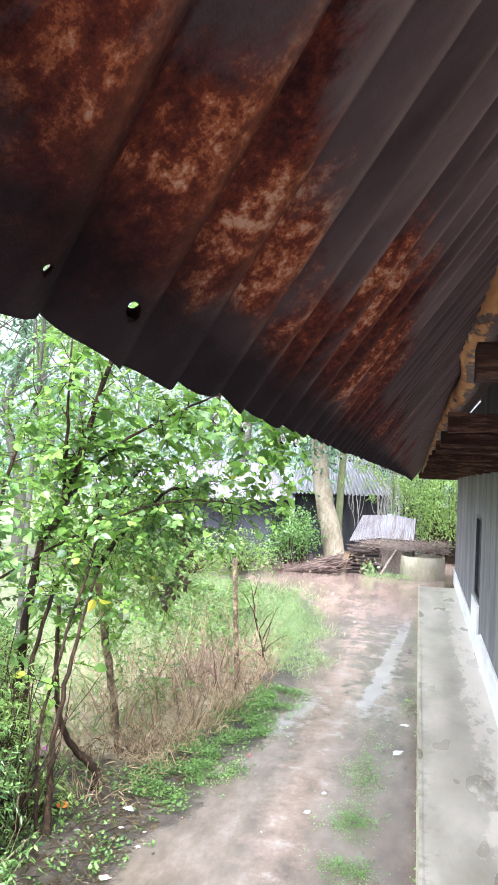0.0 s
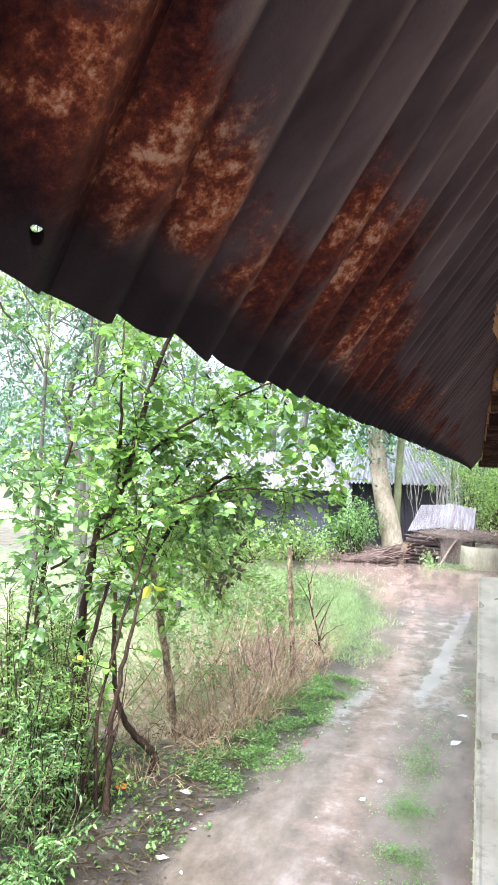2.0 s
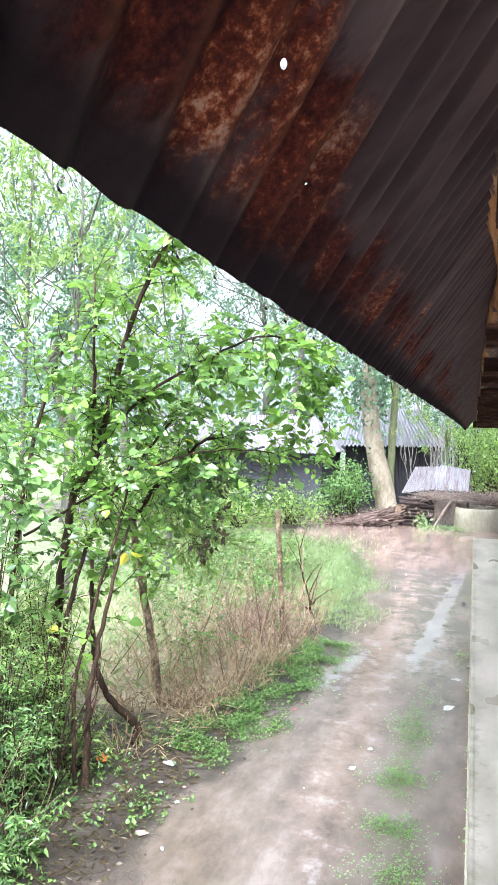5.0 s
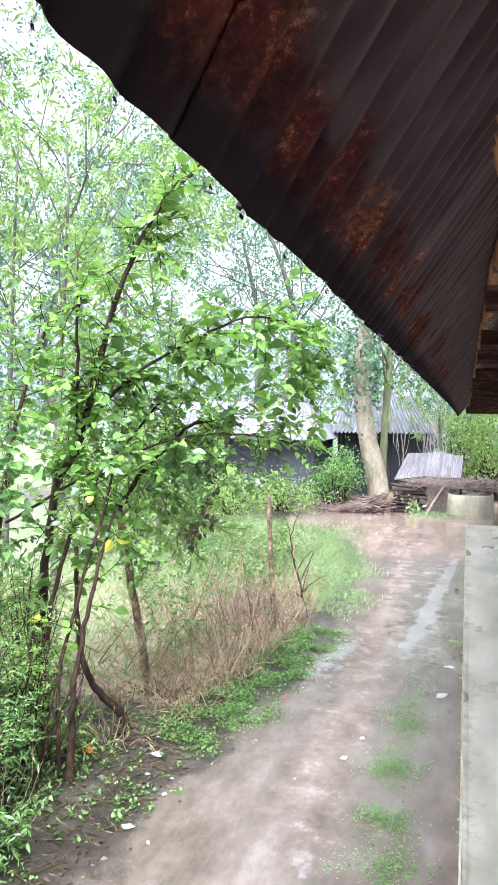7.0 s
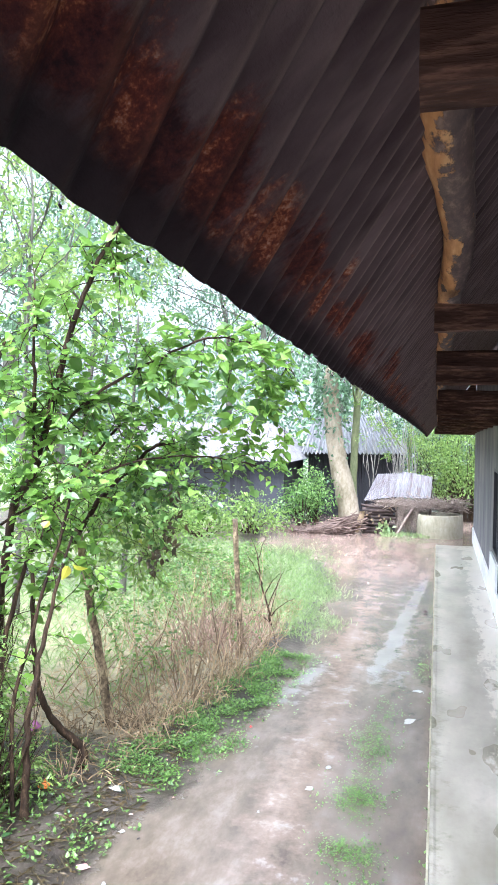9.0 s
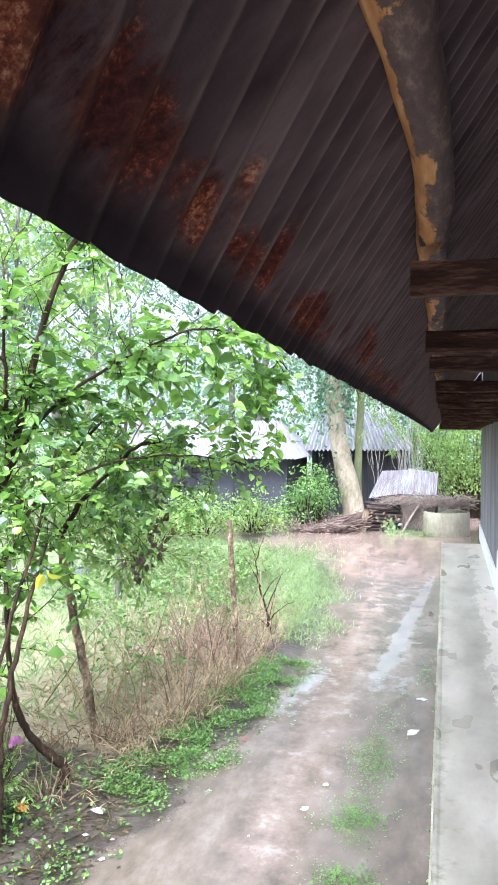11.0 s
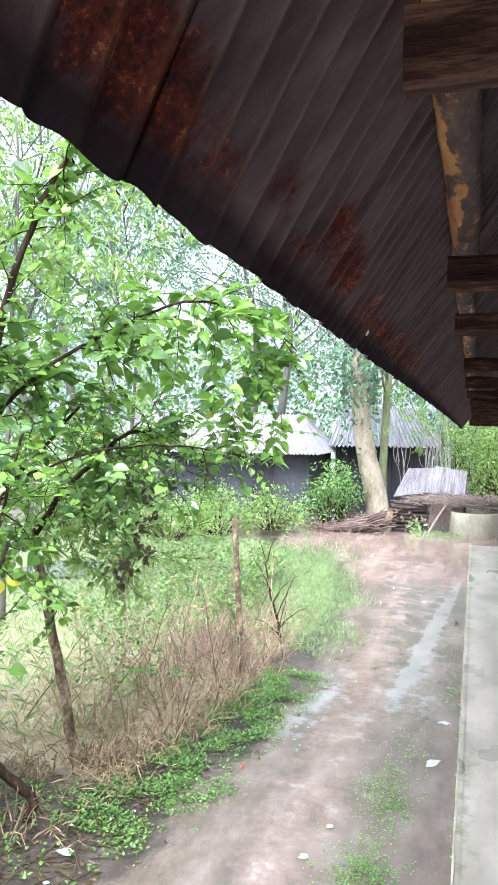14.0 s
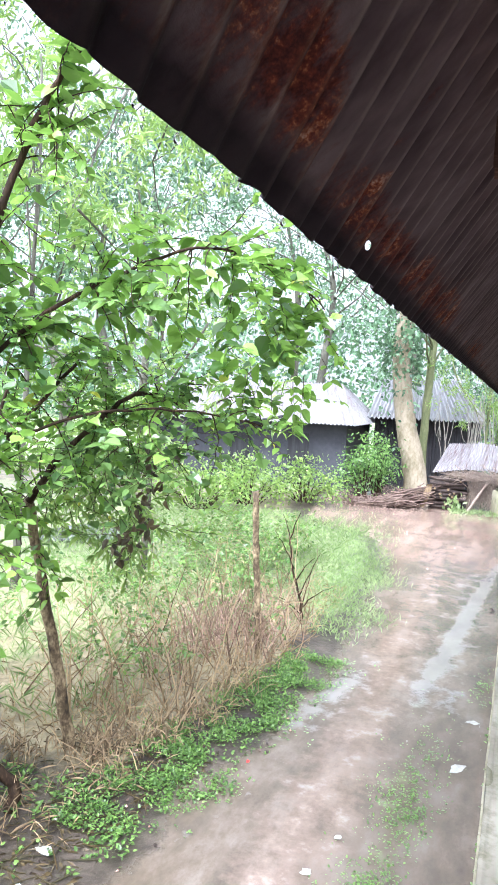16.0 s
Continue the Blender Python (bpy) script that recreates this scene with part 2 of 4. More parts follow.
def ground_material():
    """Earth: damp mud, trodden path with wet film, pale dry litter, mossy green."""
    m, nt, b = base("earth", 0.8)
    soil = ramp(nt, tex(nt, 1.8, 8, 0.7), [(0.3, (0.016, 0.012, 0.010)), (0.5, (0.046, 0.035, 0.027)), (0.7, (0.12, 0.095, 0.075))])
    litter = ramp(nt, tex(nt, 9, 8, 0.75), [(0.3, (0.10, 0.075, 0.04)), (0.52, (0.27, 0.22, 0.13)), (0.7, (0.44, 0.38, 0.25))])
    path = ramp(nt, tex(nt, 1.0, 8, 0.6, (1.8, 0.35, 1)), [(0.30, (0.072, 0.050, 0.035)), (0.48, (0.125, 0.095, 0.071)), (0.68, (0.20, 0.162, 0.13))])
    blot = ramp(nt, tex(nt, 2.6, 8, 0.7, (1.2, 0.6, 1)), [(0.36, (0.05, 0.038, 0.028)), (0.5, (0.115, 0.09, 0.068)), (0.66, (0.22, 0.183, 0.155))])
    path = mix(nt, 0.5, path, blot)
    grit = ramp(nt, tex(nt, 38, 4, 0.7), [(0.6, (0, 0, 0)), (0.72, (1, 1, 1))])
    path = mix(nt, calc(nt, "MULTIPLY", grit, 0.3), path, (0.05, 0.04, 0.03))
    red = ramp(nt, tex(nt, 1.2, 8, 0.65, (1.8, 0.35, 1)), [(0.3, (0.15, 0.103, 0.077)), (0.7, (0.30, 0.225, 0.18))])
    green = ramp(nt, tex(nt, 6, 6, 0.7), [(0.3, (0.13, 0.17, 0.06)), (0.7, (0.30, 0.37, 0.16))])
    edge = calc(nt, "MULTIPLY", calc(nt, "SUBTRACT", tex(nt, 3.5, 6, 0.7), 0.5), 1.1)

    def zone(name, lo=0.42, hi=0.58):
        return ramp(nt, calc(nt, "ADD", attr(nt, name), edge), [(lo - 0.1, (0, 0, 0)), (hi + 0.1, (1, 1, 1))])

    col = mix(nt, zone("litter"), soil, litter)
    col = mix(nt, zone("green"), col, green)
    col = mix(nt, zone("path"), col, path)
    col = mix(nt, zone("red"), col, red)
    col = mix(nt, zone("verge"), col, green)
    puddle_sheen = ramp(nt, calc(nt, "ADD", attr(nt, "wet"), calc(nt, "MULTIPLY", edge, 1.9)), [(0.46, (0, 0, 0)), (0.72, (1, 1, 1))])
    # pale tint puts the sky's sheen on the wet ground into the colour
    col = mix(nt, calc(nt, "MULTIPLY", puddle_sheen, 0.45), col, (0.33, 0.315, 0.30))
    nt.links.new(col, b.inputs["Base Color"])
    rgh = nt.nodes.new("ShaderNodeMapRange")
    nt.links.new(puddle_sheen, rgh.inputs[0])
    rgh.inputs[3].default_value, rgh.inputs[4].default_value = 0.42, 0.16
    damp = calc(nt, "SUBTRACT", rgh.outputs[0], calc(nt, "MULTIPLY", zone("path"), calc(nt, "MULTIPLY", tex(nt, 2.2, 5, 0.6, (1.6, 0.4, 1)), 0.5)))
    nt.links.new(calc(nt, "MAXIMUM", damp, 0.03), b.inputs["Roughness"])
    nt.links.new(calc(nt, "ADD", 0.5, calc(nt, "MULTIPLY", puddle_sheen, 0.5)), b.inputs["Specular IOR Level"])
    bump(nt, b, calc(nt, "MULTIPLY", tex(nt, 12, 5, 0.6), calc(nt, "SUBTRACT", 1.0, calc(nt, "MAXIMUM", puddle_sheen, calc(nt, "MULTIPLY", zone("path"), 0.8)))), 0.6, 0.03)
    return m


def slab_material():
    """Cement apron: worn, wet in sheets, algae at the edge."""
    m, nt, b = base("wet_cement", 0.6)
    dry = ramp(nt, tex(nt, 1.3, 5, 0.55, (1.4, 0.6, 1)), [(0.30, (0.18, 0.16, 0.12)), (0.5, (0.29, 0.265, 0.215)), (0.70, (0.44, 0.40, 0.34))])
    speck = ramp(nt, tex(nt, 9, 6, 0.7), [(0.52, (0, 0, 0)), (0.70, (1, 1, 1))])
    col = mix(nt, calc(nt, "MULTIPLY", speck, 0.2), dry, (0.17, 0.15, 0.11))
    cream = ramp(nt, calc(nt, "ADD", calc(nt, "MULTIPLY", attr(nt, "inner"), 0.55), calc(nt, "MULTIPLY", tex(nt, 3.0, 8, 0.7, (1.6, 0.6, 1)), 0.9)), [(0.80, (0, 0, 0)), (0.88, (1, 1, 1))])
    col = mix(nt, calc(nt, "MULTIPLY", cream, 0.65), col, (0.60, 0.55, 0.47))
    algae = ramp(nt, calc(nt, "ADD", tex(nt, 5, 6, 0.7), calc(nt, "MULTIPLY", attr(nt, "rim"), 0.22)), [(0.68, (0, 0, 0)), (0.88, (1, 1, 1))])
    col = mix(nt, calc(nt, "MULTIPLY", algae, 0.8), col, (0.11, 0.115, 0.055))
    nt.links.new(col, b.inputs["Base Color"])
    wet = ramp(nt, tex(nt, 0.8, 3, 0.5, (1.5, 0.6, 1)), [(0.30, (0.2, 0.2, 0.2)), (0.75, (0.5, 0.5, 0.5))])
    nt.links.new(wet, b.inputs["Roughness"])
    bump(nt, b, tex(nt, 30, 4, 0.6), 0.15, 0.004)
    return m


EARTH = ground_material()
CEMENT = slab_material()


# ---- mesh helpers ----
class Heap:
    """Collects vertices and faces for one mesh."""
    def __init__(self):
        self.v, self.f = [], []

    def tube(self, pts, radii, sides=6, cap=True):
        pts = [Vector(p) for p in pts]
        rings = []
        side = None
        for i, p in enumerate(pts):
            d = (pts[min(i + 1, len(pts) - 1)] - pts[max(i - 1, 0)]).normalized()
            side = (side - d * side.dot(d)) if side is not None else d.orthogonal()
            side = side.normalized() if side.length > 1e-6 else d.orthogonal().normalized()
            other = d.cross(side)
            n = len(self.v)
            for k in range(sides):
                a = 2 * math.pi * k / sides
                self.v.append(p + (side * math.cos(a) + other * math.sin(a)) * radii[i])
            rings.append(n)
        for a, b in zip(rings, rings[1:]):
            for k in range(sides):
                self.f.append((a + k, a + (k + 1) % sides, b + (k + 1) % sides, b + k))
        if cap and sides > 2:
            self.f.append(tuple(range(rings[0] + sides - 1, rings[0] - 1, -1)))
            self.f.append(tuple(range(rings[-1], rings[-1] + sides)))

    def leaf(self, at, along, up, length, width, fold=0.25, droop=0.25):
        """A folded, rounded leaf with a tip, two halves along its midrib."""
        along = along.normalized()
        across = along.cross(up)
        across = across.normalized() if across.length > 1e-4 else along.orthogonal().normalized()
        up = across.cross(along)
        n = len(self.v)
        h = width * fold
        twist = random.uniform(-0.15, 0.15)
        self.v.append(at)
        for s, w in ((0.14, 0.72), (0.42, 1.0), (0.72, 0.66)):
            c = at + along * (s * length) - up * (droop * length * s * s) + across * (twist * length * s * s)
            self.v += [c, c + across * (width * 0.5 * w) + up * (h * w), c - across * (width * 0.5 * w) + up * (h * w)]
        self.v.append(at + along * length - up * (droop * length) + across * (twist * length))
        self.f += [(n, n + 2, n + 1), (n, n + 1, n + 3), (n + 1, n + 2, n + 5, n + 4), (n + 1, n + 4, n + 6, n + 3),
                   (n + 4, n + 5, n + 8, n + 7), (n + 4, n + 7, n + 9, n + 6), (n + 7, n + 8, n + 10), (n + 7, n + 10, n + 9)]

    def blade(self, at, along, length, width):
        """A flat pointed leaf of two faces."""
        across = Vector((random.gauss(0, 1), random.gauss(0, 1), random.gauss(0, 1))).cross(along).normalized() * (width * 0.5)
        n = len(self.v)
        along = along.normalized() * length
        bend = Vector((0, 0, -0.12 * length))
        self.v += [at, at + along * 0.5 + across, at + along + bend, at + along * 0.5 - across]
        self.f += [(n, n + 1, n + 2), (n, n + 2, n + 3)]

    def box(self, lo, hi, jitter=0.0):
        n = len(self.v)
        for x in (lo[0], hi[0]):
            for y in (lo[1], hi[1]):
                for z in (lo[2], hi[2]):
                    self.v.append(Vector((x, y, z)) + Vector([random.uniform(-jitter, jitter) for _ in range(3)]))
        self.f += [tuple(n + k for k in q) for q in ((0, 1, 3, 2), (4, 6, 7, 5), (0, 4, 5, 1), (2, 3, 7, 6), (0, 2, 6, 4), (1, 5, 7, 3))]

    def mesh(self, name, material, smooth=False):
        me = bpy.data.meshes.new(name)
        me.from_pydata([tuple(v) for v in self.v], [], self.f)
        me.update()
        me.materials.append(material)
        if smooth:
            me.shade_smooth()
        return me


def put(name, heap, material, parent=None, label="", smooth=False, **tags):
    """Links a heap as one mesh object, under a thing if one is given."""
    ob = new(name, heap.mesh(name, material, smooth))
    ob.parent = parent
    return tagged(ob, label, **tags)


def thing(name, label, category, group="", at=(0, 0, 0), kind=""):
    e = new(name)
    e.empty_display_size = 0.2
    e.location = at
    return tagged(e, label, category, group, kind)


def rnd_dir(up=0.3):
    v = Vector((random.gauss(0, 1), random.gauss(0, 1), random.gauss(0, 1))).normalized()
    v.z += up
    return v.normalized()


def smooth_line(pts, steps=6, wobble=0.0):
    """A rounded line through a few points."""
    pts = [Vector(p) for p in pts]
    q = [pts[0] * 2 - pts[1], *pts, pts[-1] * 2 - pts[-2]]
    out = []
    for i in range(1, len(q) - 2):
        a, b, c, d = q[i - 1:i + 3]
        for s in range(steps):
            t = s / steps
            p = 0.5 * (2 * b + (c - a) * t + (2 * a - 5 * b + 4 * c - d) * t * t + (3 * b - a - 3 * c + d) * t ** 3)
            out.append(p + Vector([random.uniform(-wobble, wobble) for _ in range(3)]))
    out.append(pts[-1])
    return out


def taper(n, r0, r1):
    return [r0 + (r1 - r0) * i / max(1, n - 1) for i in range(n)]


# ---- ground ----
def axis(lo, hi, step, far):
    core = list(np.arange(lo, hi + step / 2, step))
    out = [8.0 * 1.6 ** k for k in range(9) if 8.0 * 1.6 ** k < far] + [far]
    return [lo - d for d in reversed(out)] + core + [hi + d for d in out]


def ss(a, b, x):
    t = min(1.0, max(0.0, (x - a) / (b - a)))
    return t * t * (3 - 2 * t)


def path_left(y):
    """Where the trodden path ends on the garden side."""
    pts = ((-5, -2.45), (5.5, -2.35), (7.3, -2.2), (10.4, -1.75), (13, -1.85), (16, -2.1), (18.5, -2.6), (20, -4.6), (24, -5.2), (30, -5.2))
    for (y0, x0), (y1, x1) in zip(pts, pts[1:]):
        if y <= y1:
            return x0 + (x1 - x0) * max(0.0, (y - y0) / (y1 - y0))
    return -5.2


def height(x, y):
    n = noise.noise(Vector((x * 0.9, y * 0.9, 3.0))) * 0.02 + noise.noise(Vector((x * 4, y * 4, 7.0))) * 0.006
    left = path_left(y) - x
    n += 0.06 * ss(0.0, 0.6, left) + 0.05 * ss(1.0, 4.0, left) * noise.noise(Vector((x * 0.5, y * 0.5, 1.0)))
    n -= 0.02 * ss(0.5, 0.15, abs(x + 0.55)) * ss(5, 8, y)
    return n - 0.01


def make_ground():
    xs, ys = axis(-7.0, 2.0, 0.09, 260.0), axis(1.5, 26.0, 0.11, 320.0)
    vs, fs = [], []
    zones = {k: [] for k in ("path", "litter", "green", "red", "verge", "wet")}
    for y in ys:
        for x in xs:
            vs.append((x, y, height(x, y)))
            left = path_left(y) - x
            zones["path"].append(1.0 - ss(-0.3, 0.3, left + 0.3 * noise.noise(Vector((x * 1.2, y * 0.9, 4)))))
            zones["litter"].append(ss(0.35, 0.8, left) * ss(6.9, 8.2, y) * (1.0 - 0.5 * ss(12, 14, y)))
            zones["green"].append(0.42 * ss(1.8, 3.2, left) * ss(7, 9, y) * (1 - ss(11.5, 13, y)) + 0.55 * ss(0.0, 0.4, left) * ss(11.5, 13, y) * (1 - ss(20, 22, y)) + ss(24, 27, y))
            zones["red"].append(max(ss(15.0, 18.5, y) * (1.0 - ss(-0.15, 0.3, left)) * (1 - ss(26, 28, y)) * 0.9, 0.52 * math.exp(-((x + 1.15) / 0.5) ** 2) * ss(3.0, 7.0, y)))
            zones["verge"].append(0.27 * math.exp(-((x + 0.62 + 0.02 * (y - 8)) / 0.22) ** 2) * ss(5.0, 6.5, y) * (1 - ss(10, 13, y)) + 0.24 * math.exp(-((left - 0.15) / 0.3) ** 2) * ss(6.5, 7.5, y) * (1 - ss(12, 16, y)))
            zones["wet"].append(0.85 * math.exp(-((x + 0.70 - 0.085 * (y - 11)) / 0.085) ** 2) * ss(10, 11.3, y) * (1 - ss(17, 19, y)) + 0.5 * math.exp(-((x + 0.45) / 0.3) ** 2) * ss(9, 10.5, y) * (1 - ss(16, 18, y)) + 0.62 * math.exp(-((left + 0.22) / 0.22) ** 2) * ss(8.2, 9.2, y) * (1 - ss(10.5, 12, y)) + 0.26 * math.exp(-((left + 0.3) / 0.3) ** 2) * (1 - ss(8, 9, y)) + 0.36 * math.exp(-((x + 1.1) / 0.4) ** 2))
    w = len(xs)
    for j in range(len(ys) - 1):
        for i in range(w - 1):
            a = j * w + i
            fs.append((a, a + 1, a + w + 1, a + w))
    me = bpy.data.meshes.new("ground")
    me.from_pydata(vs, [], fs)
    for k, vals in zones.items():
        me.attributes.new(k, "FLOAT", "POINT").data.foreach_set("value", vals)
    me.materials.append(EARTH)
    me.shade_smooth()
    return tagged(new("ground", me), "rain-soaked brown earth path with muddy garden ground beside it", "ground", kind="structure")


make_ground()

pond = Heap()
for k in range(28):
    a = 2 * math.pi * k / 28
    r = 1 + 0.25 * noise.noise(Vector((math.cos(a) * 1.3, math.sin(a) * 1.3, 4)))
    pond.v.append(Vector((-7.8 + 0.7 * r * math.cos(a), 15.2 + 1.0 * r * math.sin(a), 0.10)))
pond.f.append(tuple(range(28)))
POND, pn, pb = base("pond_water", 0.04)
pn.links.new(ramp(pn, tex(pn, 0.7, 4), [(0.3, (0.05, 0.055, 0.05)), (0.7, (0.10, 0.105, 0.10))]), pb.inputs["Base Color"])
bump(pn, pb, tex(pn, 9, 3), 0.15, 0.01)
put("water", pond, POND, label="small grey rain pond in the garden", category="water", kind="structure")

# ---- cement apron along the house ----
SLAB_END = 21.7


def make_slab():
    vs, fs, rim = [], [], []
    ny = 240
    cols = ((0.0, -0.15), (0.0, 0.085), (0.012, 0.1), (0.04, 0.1), (0.06, 0.092), (0.35, 0.092), (0.7, 0.095), (1.02, 0.1))
    for j in range(ny + 1):
        y = -3 + (SLAB_END + 3) * j / ny
        for i, (x, z) in enumerate(cols):
            wob = 0.008 * noise.noise(Vector((0, y * 2.2, 5))) if i < 4 else 0
            chip = -0.012 * max(0, noise.noise(Vector((x, y * 3.1, 9))) - 0.25) if 0 < i < 4 else 0
            vs.append((x + wob, y, z + chip))
            rim.append(1 - ss(0.05, 0.3, x))
    w = len(cols)
    for j in range(ny):
        for i in range(w - 1):
            a = j * w + i
            fs.append((a, a + 1, a + w + 1, a + w))
    last = ny * w
    fs.append(tuple(last + i for i in range(w)) + ())
    n = len(vs)
    vs.append((1.02, SLAB_END, -0.15))
    fs[-1] = fs[-1] + (n,)
    rim.append(0)
    me = bpy.data.meshes.new("apron")
    me.from_pydata(vs, [], fs)
    me.attributes.new("rim", "FLOAT", "POINT").data.foreach_set("value", rim)
    me.attributes.new("inner", "FLOAT", "POINT").data.foreach_set("value", [ss(0.1, 1.0, v[0]) for v in vs])
    me.materials.append(CEMENT)
    return tagged(new("pavement", me), "wet worn cement apron along the foot of the house", "pavement", kind="structure")


make_slab()
lip = Heap()
for k in range(140):
    y0 = 2.0 + k * 0.14
    o = 0.006 * noise.noise(Vector((2, y0 * 2.2, 5)))
    lip.box((-0.008 + o, y0, -0.02), (0.008 + o, y0 + 0.139, 0.106 + 0.004 * noise.noise(Vector((k * 0.7, 0, 0)))), 0.002)
put("trim", lip, RING, label="thin pale mortar lip along the apron edge", category="trim", kind="structure")

# ---- the house ----
house = thing("house", "low house with grey plaster wall and rusty tin eaves", "house")
WX = 1.02
WALL_END = 22.7


def eave_z(y):
    return 3.353 - 0.0114 * y - 0.08 * max(0.0, y / 22) ** 2


def eave_x(y):
    return -0.231 - 0.08 * max(0.0, y / 22) ** 2


SLOPE = 1.3
w = Heap()
w.box((WX, -3.0, -0.1), (WX + 0.3, 4.0, 4.92))
w.box((WX, 4.0, -0.1), (WX + 0.3, 9.0, 4.86))
w.box((WX, 9.0, -0.1), (WX + 0.3, 13.9, 4.81))
w.box((WX, 15.05, -0.1), (WX + 0.3, WALL_END, 4.71))
w.box((WX, 13.9, -0.1), (WX + 0.3, 15.05, 1.02))
w.box((WX, 13.9, 2.53), (WX + 0.3, 15.05, 4.79))
w.box((WX + 0.3, WALL_END - 0.3, -0.1), (WX + 5.0, WALL_END, 4.71))
put("wall", w, WALL, house)
pl = Heap()
pl.box((WX - 0.03, -3.0, 0.08), (WX - 0.002, 13.25, 0.60))
pl.box((WX - 0.03, 13.25, 0.08), (WX - 0.003, WALL_END - 0.01, 0.50))
put("plinth", pl, WHITE, house, "whitewashed plinth band")
sill = Heap()
sill.box((WX - 0.045, 13.7, 0.5), (WX - 0.004, 15.2, 0.98), 0.004)
put("window_sill", sill, WHITE, house, "whitewashed block under the window")
window = Heap()
window.box((WX + 0.05, 13.88, 1.0), (WX + 0.09, 14.46, 2.55))
window.box((WX + 0.055, 14.48, 1.0), (WX + 0.095, 15.07, 2.55))
shutters = put("window", window, SHUTTER, house, "closed dark window shutters")
wf = Heap()
for lo, hi in (((0, 13.9, 1.02), (0.06, 13.96, 2.53)), ((0, 14.99, 1.02), (0.06, 15.05, 2.53)), ((0, 13.96, 2.47), (0.06, 14.99, 2.53)), ((0, 13.96, 1.02), (0.06, 14.99, 1.07))):
    wf.box((WX - 0.006 + lo[0], lo[1], lo[2]), (WX + hi[0], hi[1], hi[2]))
put("window_frame", wf, SHUTTER, shutters)

PITCH = 0.075


# rusted places: up the slope from the eave, along it, reach up, reach along, weight
RUST = [(0.045, 0.135, 0.03, 0.035, 1.0), (0.085, 0.155, 0.04, 0.02, 0.8), (0.035, 0.05, 0.025, 0.05, 0.9), (0.053, 0.223, 0.02, 0.045, 1.0),
        (0.036, 0.40, 0.025, 0.06, 0.9), (0.076, 0.45, 0.03, 0.02, 0.8), (0.10, 0.52, 0.03, 0.07, 0.9), (0.075, 0.62, 0.04, 0.10, 1.0),
        (0.10, 0.72, 0.03, 0.06, 0.9), (0.075, 0.86, 0.04, 0.08, 1.0), (0.048, 0.97, 0.02, 0.05, 0.9), (0.037, 1.10, 0.025, 0.06, 0.9),
        (0.06, 1.247, 0.03, 0.05, 1.0), (0.05, 1.43, 0.03, 0.06, 0.7), (0.07, 1.60, 0.03, 0.10, 1.0), (0.055, 1.80, 0.025, 0.05, 1.0),
        (0.088, 1.90, 0.03, 0.025, 0.9), (0.053, 2.0, 0.018, 0.05, 1.0), (0.07, 2.13, 0.03, 0.03, 0.8), (0.05, 2.51, 0.025, 0.10, 0.9),
        (0.075, 2.9, 0.02, 0.06, 0.5), (0.10, 3.16, 0.03, 0.08, 0.8), (0.08, 3.40, 0.03, 0.12, 0.9), (0.05, 4.1, 0.03, 0.3, 0.5)]


def rust_at(s, y):
    """How far rust has spread there: known places, a thin band above the lip, chance patches far off."""
    v = 0.35 * math.exp(-((s - 0.045) / 0.035) ** 2)
    if y < -0.1 or y > 4.3:
        v += 0.6 * max(0.0, noise.noise(Vector((s * 6, y * 1.6, 3)))) * math.exp(-(s / 0.16) ** 2)
    for a, b, ra, rb, w in RUST:
        if abs(y - b) < 2.5 * rb:
            v += w * math.exp(-((s - a) / ra) ** 2 - ((y - b) / rb) ** 2)
    return v


def roof_sheet(y0, y1, lift, seed):
    """One corrugated sheet from the eave up the slope; corrugations run down the slope, a little askew."""
    ny, nx = int((y1 - y0) / PITCH * 10), 30
    vs, fs, rust, lip_v, crest_glint = [], [], [], [], []
    rise = 1.9
    for j in range(ny + 1):
        y = y0 + (y1 - y0) * j / ny
        ragged = 0.005 * noise.noise(Vector((y * 9, 1.0, 0))) + 0.003 * noise.noise(Vector((y * 31, 2.0, 4)))
        for i in range(nx + 1):
            f = (i / nx) ** 3
            s = f * rise + ragged * (1 - f)
            yy = y - SKEW * s
            wave = 0.0085 * math.cos(2 * math.pi * y / PITCH)
            dent = (0.004 * noise.noise(Vector((s * 3, yy * 2.5, 6.0))) + 0.012 * noise.noise(Vector((s * 0.8, yy * 0.6, 2.0)))) * min(1.0, s * 4)
            nrm = Vector((-SLOPE, 0, 1)).normalized() * (wave + dent + lift)
            vs.append((eave_x(y) + s + nrm.x, yy, eave_z(y) + SLOPE * s + nrm.z))
            rust.append(min(1.0, rust_at(s, y)))
            lip_v.append(1.0 - min(1.0, s / 0.06))
            crest_glint.append(max(0.0, -math.cos(2 * math.pi * y / PITCH)) ** 10)
    for j in range(ny):
        for i in range(nx):
            a = j * (nx + 1) + i
            fs.append((a, a + nx + 1, a + nx + 2, a + 1))
    me = bpy.data.meshes.new("roof_sheet")
    me.from_pydata(vs, [], fs)
    me.attributes.new("rust", "FLOAT", "POINT").data.foreach_set("value", rust)
    me.attributes.new("sheet_dark", "FLOAT", "POINT").data.foreach_set("value", [(0.0, 0.1, 0.05, 0.12, 0.7, 0.35, 0.35, 0.35)[min(seed, 7)]] * len(vs))
    me.attributes.new("crest_glint", "FLOAT", "POINT").data.foreach_set("value", crest_glint)
    me.attributes.new("lip", "FLOAT", "POINT").data.foreach_set("value", lip_v)
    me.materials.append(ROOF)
    me.shade_smooth()
    ob = new("roof_sheet", me)
    ob.parent = house
    m = ob.modifiers.new("gauge", "SOLIDIFY")
    m.thickness, m.offset = 0.0012, 1.0
